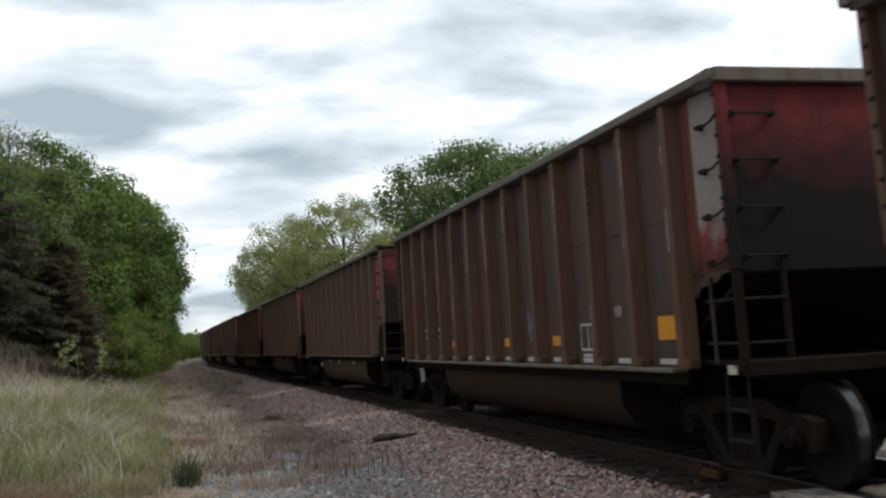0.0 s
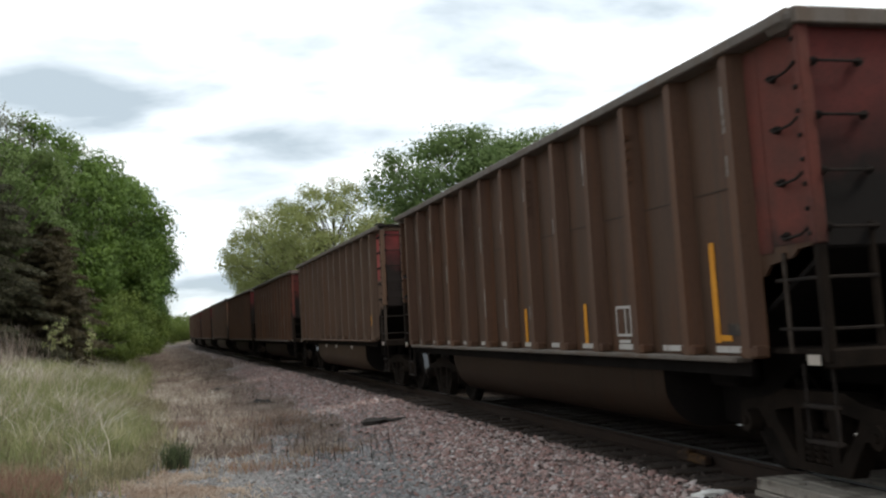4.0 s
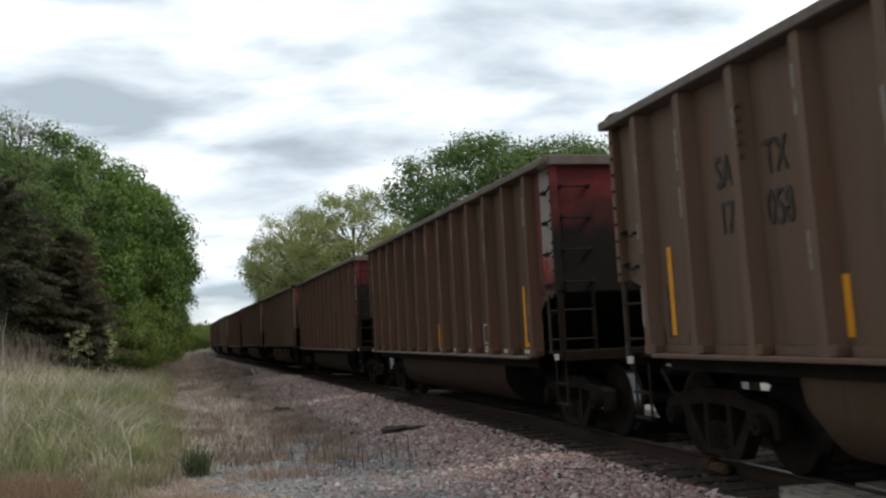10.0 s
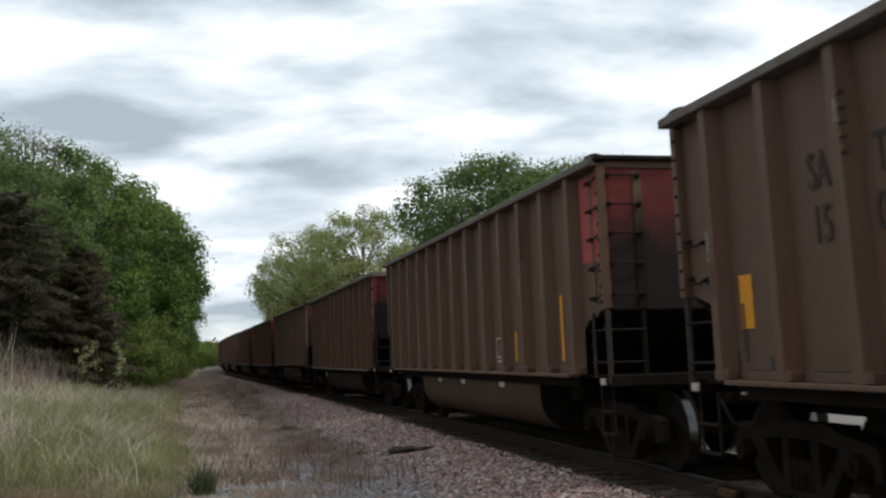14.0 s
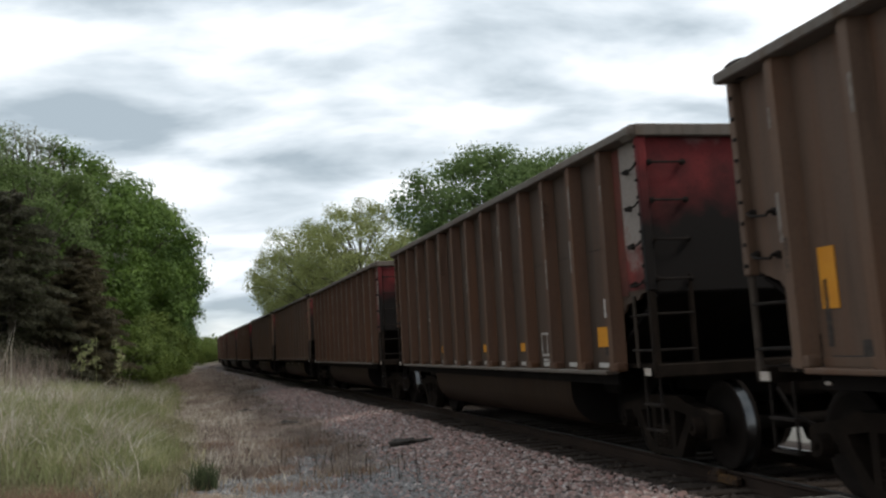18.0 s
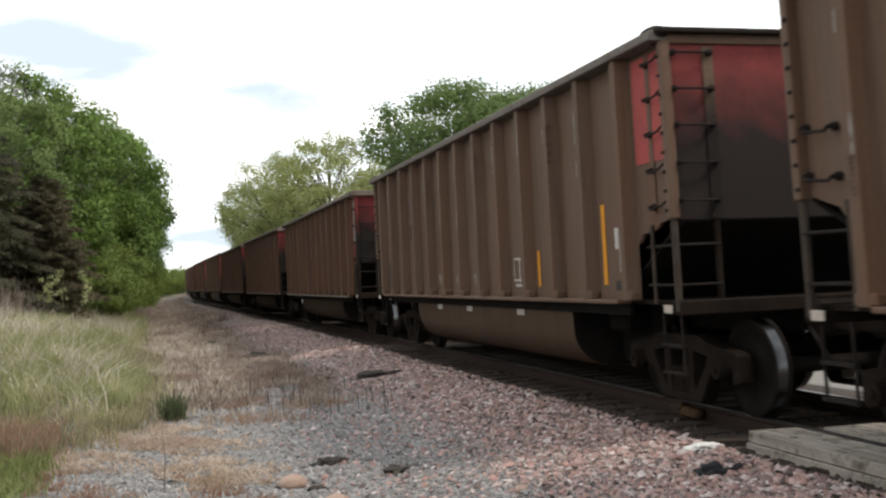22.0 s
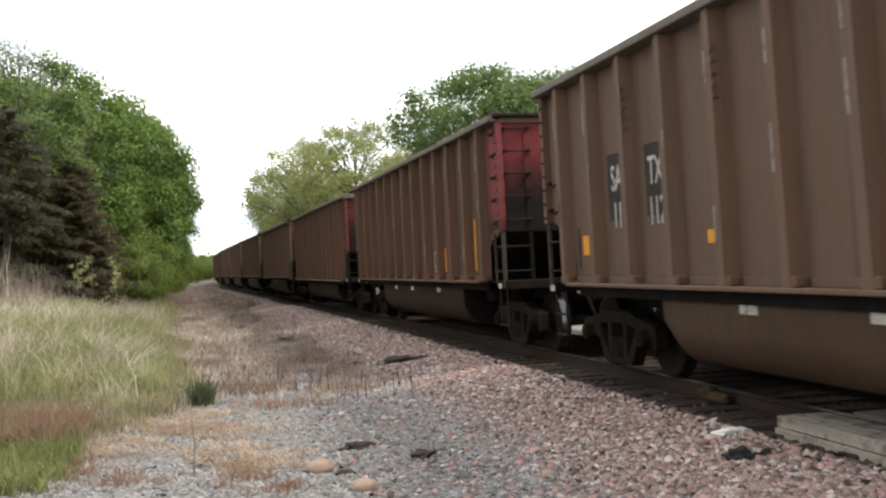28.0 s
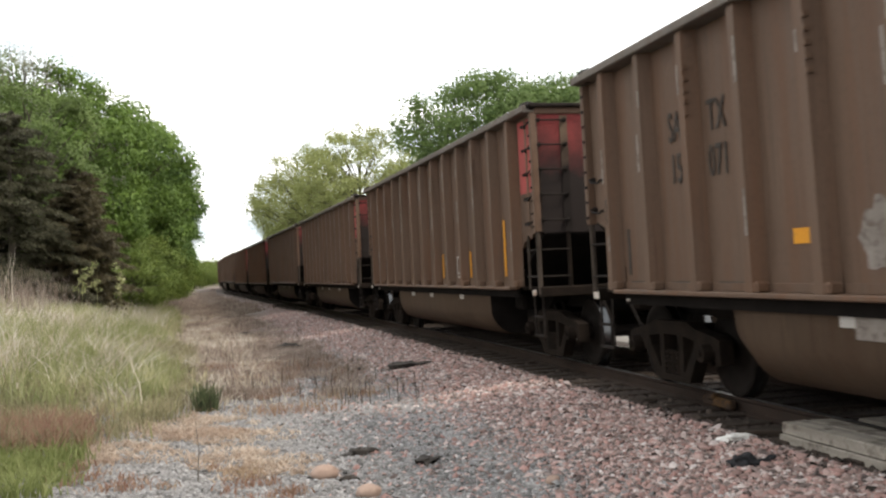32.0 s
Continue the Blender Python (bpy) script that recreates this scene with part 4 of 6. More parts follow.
# order in the train: kind, end paint, markings, lettering in two groups over two rows, lettering look, side sheet
CARS = {
    -1: ("alu", "red", "stripe", None, "dark", "steel_grey"),
    0: ("steel", "worn", "stripe", None, "dim", "steel_brown"),
    1: ("steel", "worn", "rects", ("SA", "TX", "80", "46"), "dim", "steel_brown"),
    2: ("alu", "red", "stripe", ("SA", "TX", "16", "111"), "dark", "steel_tan"),
    3: ("alu", "red", "stripe", ("SA", "TX", "12", "262"), "dark", "steel_tan"),
    4: ("steel", "dull", "stripe", None, "dim", "steel_red"),
    5: ("alu", "red", "rects", ("SA", "TX", "17", "146"), "dark", "steel_grey"),
    6: ("steel", "dull", "stripe", ("SA", "TX", "10", "018"), "dim", "steel_red"),
    7: ("steel", "worn", "stripe", ("SA", "TX", "91", "04"), "white", "steel_red"),
    8: ("alu", "red", "stripe", ("SA", "TX", "17", "058"), "dark", "steel_tan"),
    9: ("steel", "worn", "stripe", ("SA", "TX", "90", "60"), "white", "steel_red"),
    10: ("steel", "worn", "rects", ("SA", "TX", "90", "96"), "dim", "steel_brown"),
    11: ("alu", "red", "wide", ("SA", "TX", "15", "004"), "dark", "steel_tan"),
    12: ("alu", "red", "stripe", None, "dark", "steel_grey"),
    13: ("steel", "worn", "rects", ("SA", "TX", "80", "39"), "dim", "steel_brown"),
    14: ("alu", "red", "wide", ("SA", "TX", "16", "044"), "dark", "steel_tan"),
    15: ("steel", "worn", "rects", ("SA", "TX", "90", "86"), "white", "steel_brown"),
    16: ("steel", "worn", "stripe", ("SA", "TX", "91", "23"), "dim", "steel_red"),
    17: ("alu", "red", "stripe", ("SA", "TX", "12", "124"), "dark", "steel_grey"),
    18: ("alu", "red", "stripe", ("SA", "TX", "12", "200"), "dark", "steel_grey"),
    19: ("steel", "worn", "stripe", ("SA", "TX", "90", "50"), "white", "steel_red"),
    20: ("steel", "worn", "stripe", ("SA", "TX", "80", "19"), "dim", "steel_brown"),
    21: ("steel", "worn", "rects", None, "dim", "steel_red"),
    22: ("alu", "pink", "rects", ("SA", "TX", "11", "112"), "panel", "steel_tan"),
    23: ("alu", "pink", "stripe", ("SA", "TX", "11", "157"), "panel", "steel_umber"),
    24: ("steel", "dull", "stripe", ("SA", "TX", "10", "072"), "white", "steel_red"),
    25: ("alu", "red", "rects", ("SA", "TX", "15", "071"), "dark", "steel_grey"),
    26: ("alu", "red", "stripe", None, "dark", "steel_tan"),
}
for n in range(27, 37):
    CARS[n] = ("alu", "red", "stripe", None, "dark", ("steel_tan", "steel_grey")[n % 2]) if n in (27, 28, 31, 32, 35) else ("steel", ("worn", "dull")[n // 2 % 2], "rects", None, "dim", ("steel_red", "steel_brown")[n % 2])
WORDS = {"alu": "dusty grey-brown ribbed coal gondola on rails", "steel": "dark rust-brown ribbed coal gondola on rails"}
ENDWORDS = {"red": "red end", "worn": "flaking white and red end", "dull": "dull rust-red end", "pink": "pinkish-red end"}


MARKS = {n: dict(rects=(-5.7, -2.67, 0.42, 2.5, 5.57)) for n in (1, 10, 13, 15, 21, 29, 30, 33, 34, 36)}
MARKS[10]["rects"] = (-5.7, -2.67, -0.58, 2.58, 5.6)
MARKS[15]["card"] = MARKS[10]["card"] = (5.68,)
MARKS[2] = dict(tall=5.32, stripes=(-0.04,))
MARKS[3] = dict(tall=5.29, stripes=(2.98, 0.12))
MARKS[4] = dict(tall=5.4, stripes=(2.4, 0.3))
MARKS[5] = dict(rects=(-5.55, -2.62, 0.57, 3.49, 5.45))
MARKS[6] = dict(tall=5.37, stripes=(0.24,), card=(5.82,))
MARKS[7] = dict(tall=5.32, stripes=(0.3,))
MARKS[8] = dict(tall=5.32, tall_two=-5.93, stripes=(1.12, -1.5, -3.05))
MARKS[9] = dict(tall=5.45, stripes=(2.46, 0.13), card=(5.7,))
MARKS[11] = dict(wide=(5.74, -5.95))
MARKS[12] = dict(tall=5.37, stripes=(3.29,))
MARKS[14] = dict(wide=(5.78, -5.97))
MARKS[16] = dict(tall=5.35, stripes=(2.45, 0.29))
MARKS[17] = dict(tall=5.25, stripes=(3.24,), card=(5.77,))
MARKS[18] = dict(tall=5.33, stripes=(3.23,), card=(5.67,))
MARKS[19] = dict(stripes=(5.8, 3.6, 1.08, -0.98, -3.07, -5.7), high=0.44, card=(5.42,))
MARKS[20] = dict(tall=5.28, stripes=(2.36, -3.02))
MARKS[22] = dict(rects=(-5.68, -2.4, 0.58, 3.53, 5.55), card=(4.77,))
MARKS[23] = dict(tall=5.3, stripes=(3.15, 0.3))
MARKS[24] = dict(tall=5.29, stripes=(2.47, -1.62, -2.95), card=(5.81,))
MARKS[25] = dict(rects=(-5.42, -2.45, 0.55, 3.58, 5.65))
MARKS[26] = dict(tall=5.3, stripes=(3.2, 1.12))
SCRATCH = [part("rib_scratch", bx(0, 0, 0, 0.03 + 0.006 * q, 0.004, 0.17 + 0.11 * q), M["spray_white"], None) for q in range(3)]


def beside_rib(x, half):
    """Moves a mark that would lie under a rib to the rib's leading side."""
    r = -6.28 + 1.03 * round((x + 6.28) / 1.03)
    return r + 0.105 + half if abs(x - r) < 0.10 + half else x


def dress(car, n):
    kind, end, marks, letters, look_, side = CARS[n]
    bay, sheet, post = END[end]
    tagged(car, WORDS[kind] + ", " + ENDWORDS[end], "freight car", "coal train cars")
    for o in car.children:
        base = o.name.split(".")[0]
        mt = {"end_sheet": sheet, "corner_post": post, "side_sheet": side}.get(base)
        if n == 23 and base in ("rib", "side_sill"):
            mt = "rib_brown"
        if n == 23 and base == "bathtub_belly":
            mt = "tub_brown"
        if base == "end_stile" and end == "pink":
            mt = sheet
        if base == "corner_post" and o.data.vertices[0].co.x < 0:
            mt = "rib_brown" if kind == "steel" else "rib_grey"
        if mt:
            o.material_slots[0].link = "OBJECT"
            o.material_slots[0].material = M[mt]
    # painted end bay between the last rib and the corner
    z0 = 2.45 if end == "red" else 1.90
    if end == "red":
        plate(car, "ladder_stile", M["rib_grey"], 6.60, 2.72, 0.09, 1.56, "beige ladder stile", -SIDE_Y - 0.010)
    wide = 0.72 if end == "red" else 0.58
    plate(car, "bay_panel", M[bay], 6.96 - wide / 2, (z0 + 3.49) / 2, wide, 3.49 - z0, "painted end bay of the side, " + ENDWORDS[end].replace(" end", ""), -SIDE_Y - 0.004)
    # dark red strip painting the shaded flank of the last rib
    if end != "red":
        plate(car, "bay_edge", M["dull_bay"], 6.28, 2.66, 0.19, 1.62, "dark red strip for the shaded rib flank by the bay", -SIDE_Y - 0.007)
    mk = dict(MARKS.get(n, dict(tall=5.33, stripes=(3.25,))))
    for x in mk.get("rects", ()):
        big = abs(x) > 5.1
        plate(car, "reflector", M["orange"], x, 1.56 if kind == "alu" else 1.42 if big else 1.33, 0.40 if big else 0.45, 0.23 if big else 0.12, "orange reflective patch")
    if "tall" in mk:
        plate(car, "reflector", M["orange"], beside_rib(mk["tall"], 0.045), 1.70 if kind == "alu" else 1.58, 0.09, 0.86, "tall orange reflective stripe")
        if kind == "steel":
            plate(car, "reflector_foot", M["orange"], mk["tall"] + 0.12, 1.19, 0.22, 0.05, "orange foot of the stripe")
    if "tall_two" in mk:
        plate(car, "reflector", M["orange"], mk["tall_two"], 1.72, 0.09, 0.86, "tall orange reflective stripe")
    for x in mk.get("stripes", ()):
        plate(car, "reflector", M["orange"], beside_rib(x, 0.043), (1.48 if kind == "alu" else 1.34) + mk.get("high", 0.0), 0.085, 0.45, "orange reflective stripe")
    for x in mk.get("wide", ()):
        plate(car, "reflector", M["orange"], x, 1.78, 0.22, 0.46, "wide orange reflective patch")
    for x in mk.get("card", ()):
        plate(car, "stencil_plate", M["white"], x, 1.75, 0.11, 0.22, "small white stencil plate")
    frame_mark(car, 2.42 if kind == "alu" else 3.45, 1.48 if kind == "alu" else 1.36)
    if kind == "alu" and n not in (5, 22, 25):
        plate(car, "stencil_plate", M["white"], -0.66 if n == 2 else -0.5, 1.40, 0.15, 0.14, "small white stencil plate")
    plate(car, "stencil_plate", M["letter_dark"], -5.55, 1.25, 0.16, 0.13, "faded dark stencil plate")
    plate(car, "stencil_plate", M["letter_dark"], 5.7, 1.26, 0.22, 0.1, "faded dark stencil plate")
    if kind == "alu":
        sign = text_part("lettering", "LIFT HERE", 0.075, M["letter_dark"], car, 0, 0)
        sign.matrix_basis = pose(-6.27, -1.649, 1.98, 90, -90, 0) @ Matrix.Diagonal((0.062, 0.085, 0.085, 1))
        sign["label"] = "dark stencilled lettering up the rib"
        plate(car, "side_stencil", M["letter_dark"], -6.02, 1.52, 0.06, 0.5, "column of worn dark stencil marks")
        for k in (0, 1, 2):
            plate(car, "bolt_line", M["letter_dark"], -5.765 + 1.03 * k, 1.19, 0.5, 0.028, "row of dark bolt heads")
    else:
        rs_ = random.Random(500 + n)
        for k in rs_.sample(range(12), 10):
            plate(car, "seam", M["stencil_brown"], -5.765 + 1.03 * k, 2.44, 0.8, 0.008, "thin dark weld seam")
    # pale rain-washed scratches down the edge of the ribs
    rnd = random.Random(100 + n)
    for k in range(13):
        for j, (z0, z1) in enumerate(((3.0, 3.1), (2.2, 2.7), (1.5, 1.9))):
            if rnd.random() < (0.75, 0.5, 0.25)[j]:
                same("rib_scratch", SCRATCH[rnd.randrange(3)], car, pose(-6.28 + 1.03 * k + rnd.choice((-0.048, -0.048, 0.03)), -1.6465, rnd.uniform(z0, z1)))
    if letters:
        if kind == "steel":
            xs, up = (-4.735, -3.705), 0.0
        else:
            xs, up = ((-4.66, -3.62), -0.14) if look_ == "panel" else ((-4.64, -3.76), 0.29)
        size = 0.41
        mt = {"white": M["white"], "dim": M["letter_dim"], "dark": M["letter_dark"], "panel": M["white"]}[look_]
        for x in xs:
            if look_ == "panel":
                plate(car, "stencil_panel", M["black"], x, 2.18, 0.62, 0.74, "black stencil panel")
            elif kind == "steel":
                plate(car, "stencil_panel", M["black" if n == 1 else "stencil_brown"], x, 1.98, 0.68, 1.18, "dark stencil panel")
        for k, (txt, x) in enumerate(zip(letters, xs * 2)):
            z = (2.40 if k < 2 else 1.99) + up
            fade = look_ == "white" and k < 2 and n not in (1, 19)
            text_part("lettering", txt, size, M["letter_dim"] if fade else mt, car, x, z, -SIDE_Y - 0.014)["label"] = "faded stencilled lettering" if fade or look_ in ("dim", "dark") else "white stencilled lettering"
        if kind == "steel":
            lit = M["white"] if n in (1, 6, 13, 20, 24, 19) else M["letter_dim"]
            load = {6: ("242400", "43600"), 19: ("241900", "44100"), 24: ("242200", "43800")}.get(n)
            for q, z in enumerate((1.60, 1.46) if n == 1 else (1.71, 1.56)):
                if load:
                    text_part("lettering", ("LD. LMT.", "LT. WT.")[q], 0.135, lit, car, xs[0] + 0.02, z, -SIDE_Y - 0.014, 0.8)["label"] = "small white stencilled lettering"
                    text_part("lettering", load[q], 0.135, lit, car, xs[1] + 0.06, z, -SIDE_Y - 0.014, 0.85)["label"] = "small white stencilled lettering"
                else:
                    for x, w in ((xs[0], 0.40), (xs[1] + 0.06, 0.42 - 0.06 * q)):
                        plate(car, "weight_stencil", lit, x, z, w, 0.06, "row of small white stencil marks", -SIDE_Y - 0.014)
    if n == 1:
        scrawl(car, M["spray_blue"], 1.55, 1.55, 0.5, 0.5, 3, "pale blue spray scribble", 0.02, 4)
        smear(car, M["spray_white"], 4.4, 1.62, 0.25, 0.16, 5, "pale smudge")
    if n == 2:
        for w, pts in ((0.04, ((-2.2, 1.3), (-2.36, 1.5), (-2.45, 1.75), (-2.1, 1.85), (-1.78, 2.04), (-1.42, 2.08), (-1.25, 1.95))),
                       (0.035, ((-1.95, 1.72), (-2.02, 1.5), (-1.98, 1.2))), (0.05, ((-1.8, 1.6), (-1.52, 1.78), (-1.3, 1.7), (-1.34, 1.42), (-1.6, 1.32), (-1.78, 1.36), (-1.8, 1.6))),
                       (0.05, ((-1.22, 1.96), (-0.98, 1.88), (-0.84, 1.6), (-0.86, 1.4), (-1.02, 1.2))),
                       (0.045, ((-0.74, 1.34), (-0.78, 1.7), (-0.66, 1.95), (-0.4, 2.04), (-0.27, 1.9), (-0.18, 1.6), (-0.3, 1.34))), (0.05, ((-0.72, 1.22), (-0.5, 1.16), (-0.3, 1.2))),
                       (0.055, ((-0.02, 1.16), (-0.16, 1.5), (-0.2, 1.95), (-0.02, 2.12), (0.18, 2.14), (0.26, 1.95), (0.1, 1.84), (0.2, 1.72), (0.34, 1.76))),
                       (0.04, ((0.36, 1.2), (0.34, 1.7), (0.5, 2.1), (0.85, 2.16), (0.98, 1.8), (0.9, 1.3), (0.6, 1.16))), (0.04, ((1.1, 1.2), (1.2, 1.8), (1.5, 2.1), (1.75, 1.8), (1.7, 1.3)))):
            stroke(car, M["spray_black"], [(x - 0.16, z) for x, z in pts], w * 1.3, "black spray-paint bubble letter")
    if n == 3:
        smear(car, M["spray_white"], -4.6, 1.85, 0.5, 0.4, 9, "chalky white smear")
        smear(car, M["spray_white"], -3.6, 1.9, 0.4, 0.45, 10, "chalky white smear")
        smear(car, M["spray_white"], 1.48, 1.52, 0.6, 0.5, 11, "chalky white smear")
    if n == 9:
        for pts in (((-2.66, 1.72), (-2.5, 1.8), (-2.48, 1.66), (-2.62, 1.66), (-2.6, 1.5), (-2.66, 1.42), (-2.5, 1.45), (-2.46, 1.24)), ((-1.6, 1.86), (-1.74, 1.72), (-1.62, 1.68), (-1.68, 1.5), (-1.55, 1.36), (-1.6, 1.22))):
            stroke(car, M["spray_blue"], pts, 0.026, "pale blue spray-paint sign")
        for txt, z in (("LO", 1.76), ("VE", 1.46)):
            text_part("lettering", txt, 0.34, M["spray_dusk"], car, -0.6, z, -SIDE_Y - 0.008, 1.0)["label"] = "dark blue sprayed letters"
        scrawl(car, M["spray_white"], 0.52, 1.28, 0.42, 0.16, 12, "pale chalk scribble", 0.012, 3)
    if n == 8:
        smear(car, M["spray_white"], 3.5, 1.5, 0.5, 0.35, 14, "chalky white smear")
    if n == 18:
        for k, x in enumerate((-1.75, -0.62, 0.4)):
            smear(car, M["spray_white"], x, 1.38, 0.4, 0.22, 60 + k, "faint pale smear")
    if n == 17:
        for w, pts in ((0.02, ((3.68, 1.92), (3.45, 1.97), (3.3, 1.8), (3.3, 1.52), (3.48, 1.42), (3.7, 1.5), (3.66, 1.68), (3.46, 1.68))),
                       (0.022, ((4.2, 1.46), (4.2, 1.95), (4.5, 1.92), (4.5, 1.75), (4.26, 1.7), (4.58, 1.64), (4.6, 1.5), (4.26, 1.44))),
                       (0.02, ((5.5, 1.98), (5.36, 1.85), (5.38, 1.62), (5.55, 1.62), (5.6, 1.85), (5.75, 2.0), (5.86, 1.9), (5.7, 1.82))),
                       (0.016, ((0.4, 1.5), (0.5, 1.85), (0.66, 1.6), (0.4, 1.62))), (0.016, ((1.4, 1.5), (1.56, 1.9), (1.7, 1.5)))):
            stroke(car, M["spray_blue"], pts, w, "pale blue spray-paint letter")
        for k, (x, z, h) in enumerate(((-2.65, 1.55, 0.5), (-1.62, 1.6, 0.5), (-0.58, 1.65, 0.4), (0.45, 1.5, 0.4), (1.5, 1.55, 0.5), (2.5, 1.95, 0.5))):
            scrawl(car, M["spray_white"], x, z, 0.45, h, 20 + k + n, "pale spray scribble", 0.016, 2)
    if n == 24:
        for x in (-0.95, 0.1):
            smear(car, M["spray_white"], x, 1.52, 0.55, 0.55, int(30 + x * 3), "chalky white tag")
    if n == 25:
        smear(car, M["spray_white"], -1.57, 1.52, 0.55, 0.6, 33, "chalky white circle")
        smear(car, M["spray_white"], -0.47, 1.52, 0.6, 0.65, 34, "chalky white circle")
        plate(car, "spray_patch", M["spray_white"], -0.9, 0.90, 2.2, 0.22, "pale worn patch", -1.475)
    return car


def build_train():
    first = {k: build_car(k) for k in ("alu", "steel")}
    cars, used = {}, set()
    for n in sorted(CARS):
        kind = CARS[n][0]
        if kind in used:
            cars[n] = copy_thing(first[kind], Matrix())
        else:
            cars[n] = None
            used.add(kind)
            cars[n] = first[kind]
            spare = copy_thing(first[kind], Matrix())
            first[kind] = spare
    for sp in first.values():
        for o in (*sp.children_recursive, sp):
            bpy.data.objects.remove(o)
    for n, car in cars.items():
        dress(car, n)
    for o in SCRATCH:
        bpy.data.objects.remove(o)
    return cars


TRAIN = build_train()


# ---- vegetation ----
def leaf_cloud(rs, centres, spread, per, size, flat=0.4, droop=0.0, hubs=None):
    """Small leaf quads gathered round clump centres: vertices and faces."""
    c = np.repeat(centres, per, axis=0)
    n = len(c)
    sp = np.repeat(np.broadcast_to(np.asarray(spread, float), (len(centres),)), per)
    p = c + np.clip(rs.normal(0, 1, (n, 3)), -1.5, 1.5) * sp[:, None] * np.array((1, 1, 0.75))
    away = c - (centres.mean(axis=0) if hubs is None else np.repeat(hubs, per, axis=0))
    away /= np.linalg.norm(away, axis=1)[:, None] + 1e-6
    nrm = (p - c) / (sp[:, None] + 1e-6) * 0.7 + away * 0.7 + rs.normal(0, 0.55, (n, 3))
    nrm[:, 2] += flat
    nrm /= np.linalg.norm(nrm, axis=1)[:, None] + 1e-9
    a = np.cross(nrm, rs.normal(0, 1, (n, 3))); a /= np.linalg.norm(a, axis=1)[:, None] + 1e-9
    if droop:
        a[:, 2] -= droop; a /= np.linalg.norm(a, axis=1)[:, None]
    b = np.cross(nrm, a)
    s = size * rs.uniform(0.6, 1.35, (n, 1))
    v = np.stack([p - a * s, p + b * s * 0.48, p + a * s, p - b * s * 0.48], 1).reshape(-1, 3)
    return v, np.arange(4 * n).reshape(n, 4)


def limb(bm, p, q, r0, r1, n=6):
    p, q = Vector(p), Vector(q)
    d = q - p
    if d.length < 1e-3:
        return
    m = Matrix.Translation((p + q) / 2) @ d.to_track_quat("Z", "Y").to_matrix().to_4x4()
    bmesh.ops.create_cone(bm, cap_ends=False, segments=n, radius1=r0, radius2=r1, depth=d.length, matrix=m)


def tree_parts(seed, height, width, clumps, per, leaf, base=0.12, sparse=0.0, spread=0.09):
    """Trunk, limbs reaching to the clumps, and the crown's leaves."""
    rs, rnd = np.random.RandomState(seed), random.Random(seed)
    cz, rz, rx = height * (base + (1 - base) / 2), height * (1 - base) / 2, width / 2
    bumps = [(rs.uniform(0, 6.28), rs.uniform(-1, 1), rs.uniform(0.75, 1.2)) for _ in range(9)]
    def reach(d):
        return min(1.05, 0.74 + 0.26 * max((g * math.cos(math.atan2(d[1], d[0]) - a) * math.sqrt(1 - e * e) + g * d[2] * e) for a, e, g in bumps))

    def toss():
        d = rs.normal(0, 1, 3)
        return d / np.linalg.norm(d)
    cs, hubs = [], []
    per_lobe = 7
    lobes = int(clumps * 0.85 / per_lobe / (1 - sparse))
    for n in range(lobes):
        # evenly spread round the crown, each a little astray
        up, turn = 1 - 1.85 * (n + 0.5) / lobes, n * 2.39996
        d = np.array((math.cos(turn) * math.sqrt(1 - up * up), math.sin(turn) * math.sqrt(1 - up * up), up)) + rs.normal(0, 0.1, 3)
        d /= np.linalg.norm(d)
        r = width * rs.uniform(0.10, 0.18) * (1 - 0.7 * sparse)
        k = 1.06 * reach(d) * rs.uniform(0.84, 1.0)
        taper = 1.0 if d[2] > -0.2 else 0.85
        hub = np.array((d[0] * max(rx * k * taper - r, 0), d[1] * max(rx * k * taper - r, 0), cz + d[2] * max(rz * k - 0.8 * r, 0)))
        for _ in range(per_lobe):
            if sparse and rs.rand() < sparse:
                continue
            e = toss() + d * 0.8 + np.array((0, 0, 0.45))
            e /= np.linalg.norm(e)
            cs.append(hub + e * r * np.array((1, 1, 0.8)) * rs.uniform(0.75, 1.0))
            hubs.append(hub)
    while len(cs) < clumps:
        d = toss() * rs.uniform(0.2, 0.75)
        cs.append(np.array((d[0] * rx, d[1] * rx, cz + d[2] * rz)))
        hubs.append(np.array((0, 0, cz)))
    cs, hubs = np.array(cs), np.array(hubs)
    bm = bmesh.new()
    lean = Vector((rnd.uniform(-0.3, 0.3), rnd.uniform(-0.3, 0.3), 0))
    stem = [Vector((0, 0, -0.3))]
    for k in range(1, 8):
        stem.append(Vector((lean.x * k / 7 + rnd.uniform(-0.1, 0.1), lean.y * k / 7 + rnd.uniform(-0.1, 0.1), height * 0.88 * k / 7)))
    rad = height * 0.014 + 0.04
    for k in range(7):
        limb(bm, stem[k], stem[k + 1], rad * (1 - k / 7.6), rad * (1 - (k + 1) / 7.6), 8)
    for c in cs[:: max(1, len(cs) // 70)]:
        c = Vector(c)
        k = min(6, max(1, int((c.z * 0.72) / (height * 0.88) * 7)))
        mid = stem[k].lerp(c, 0.5) + Vector((rnd.uniform(-0.3, 0.3), rnd.uniform(-0.3, 0.3), rnd.uniform(0, 0.35)))
        limb(bm, stem[k], mid, rad * 0.34, rad * 0.2, 5)
        limb(bm, mid, c, rad * 0.2, rad * 0.06, 4)
    v, f = leaf_cloud(rs, cs, width * spread * rs.uniform(0.7, 1.3, len(cs)), per, leaf, 0.4, 0.0, hubs)
    return bm, v, f


TREE_KINDS = {}


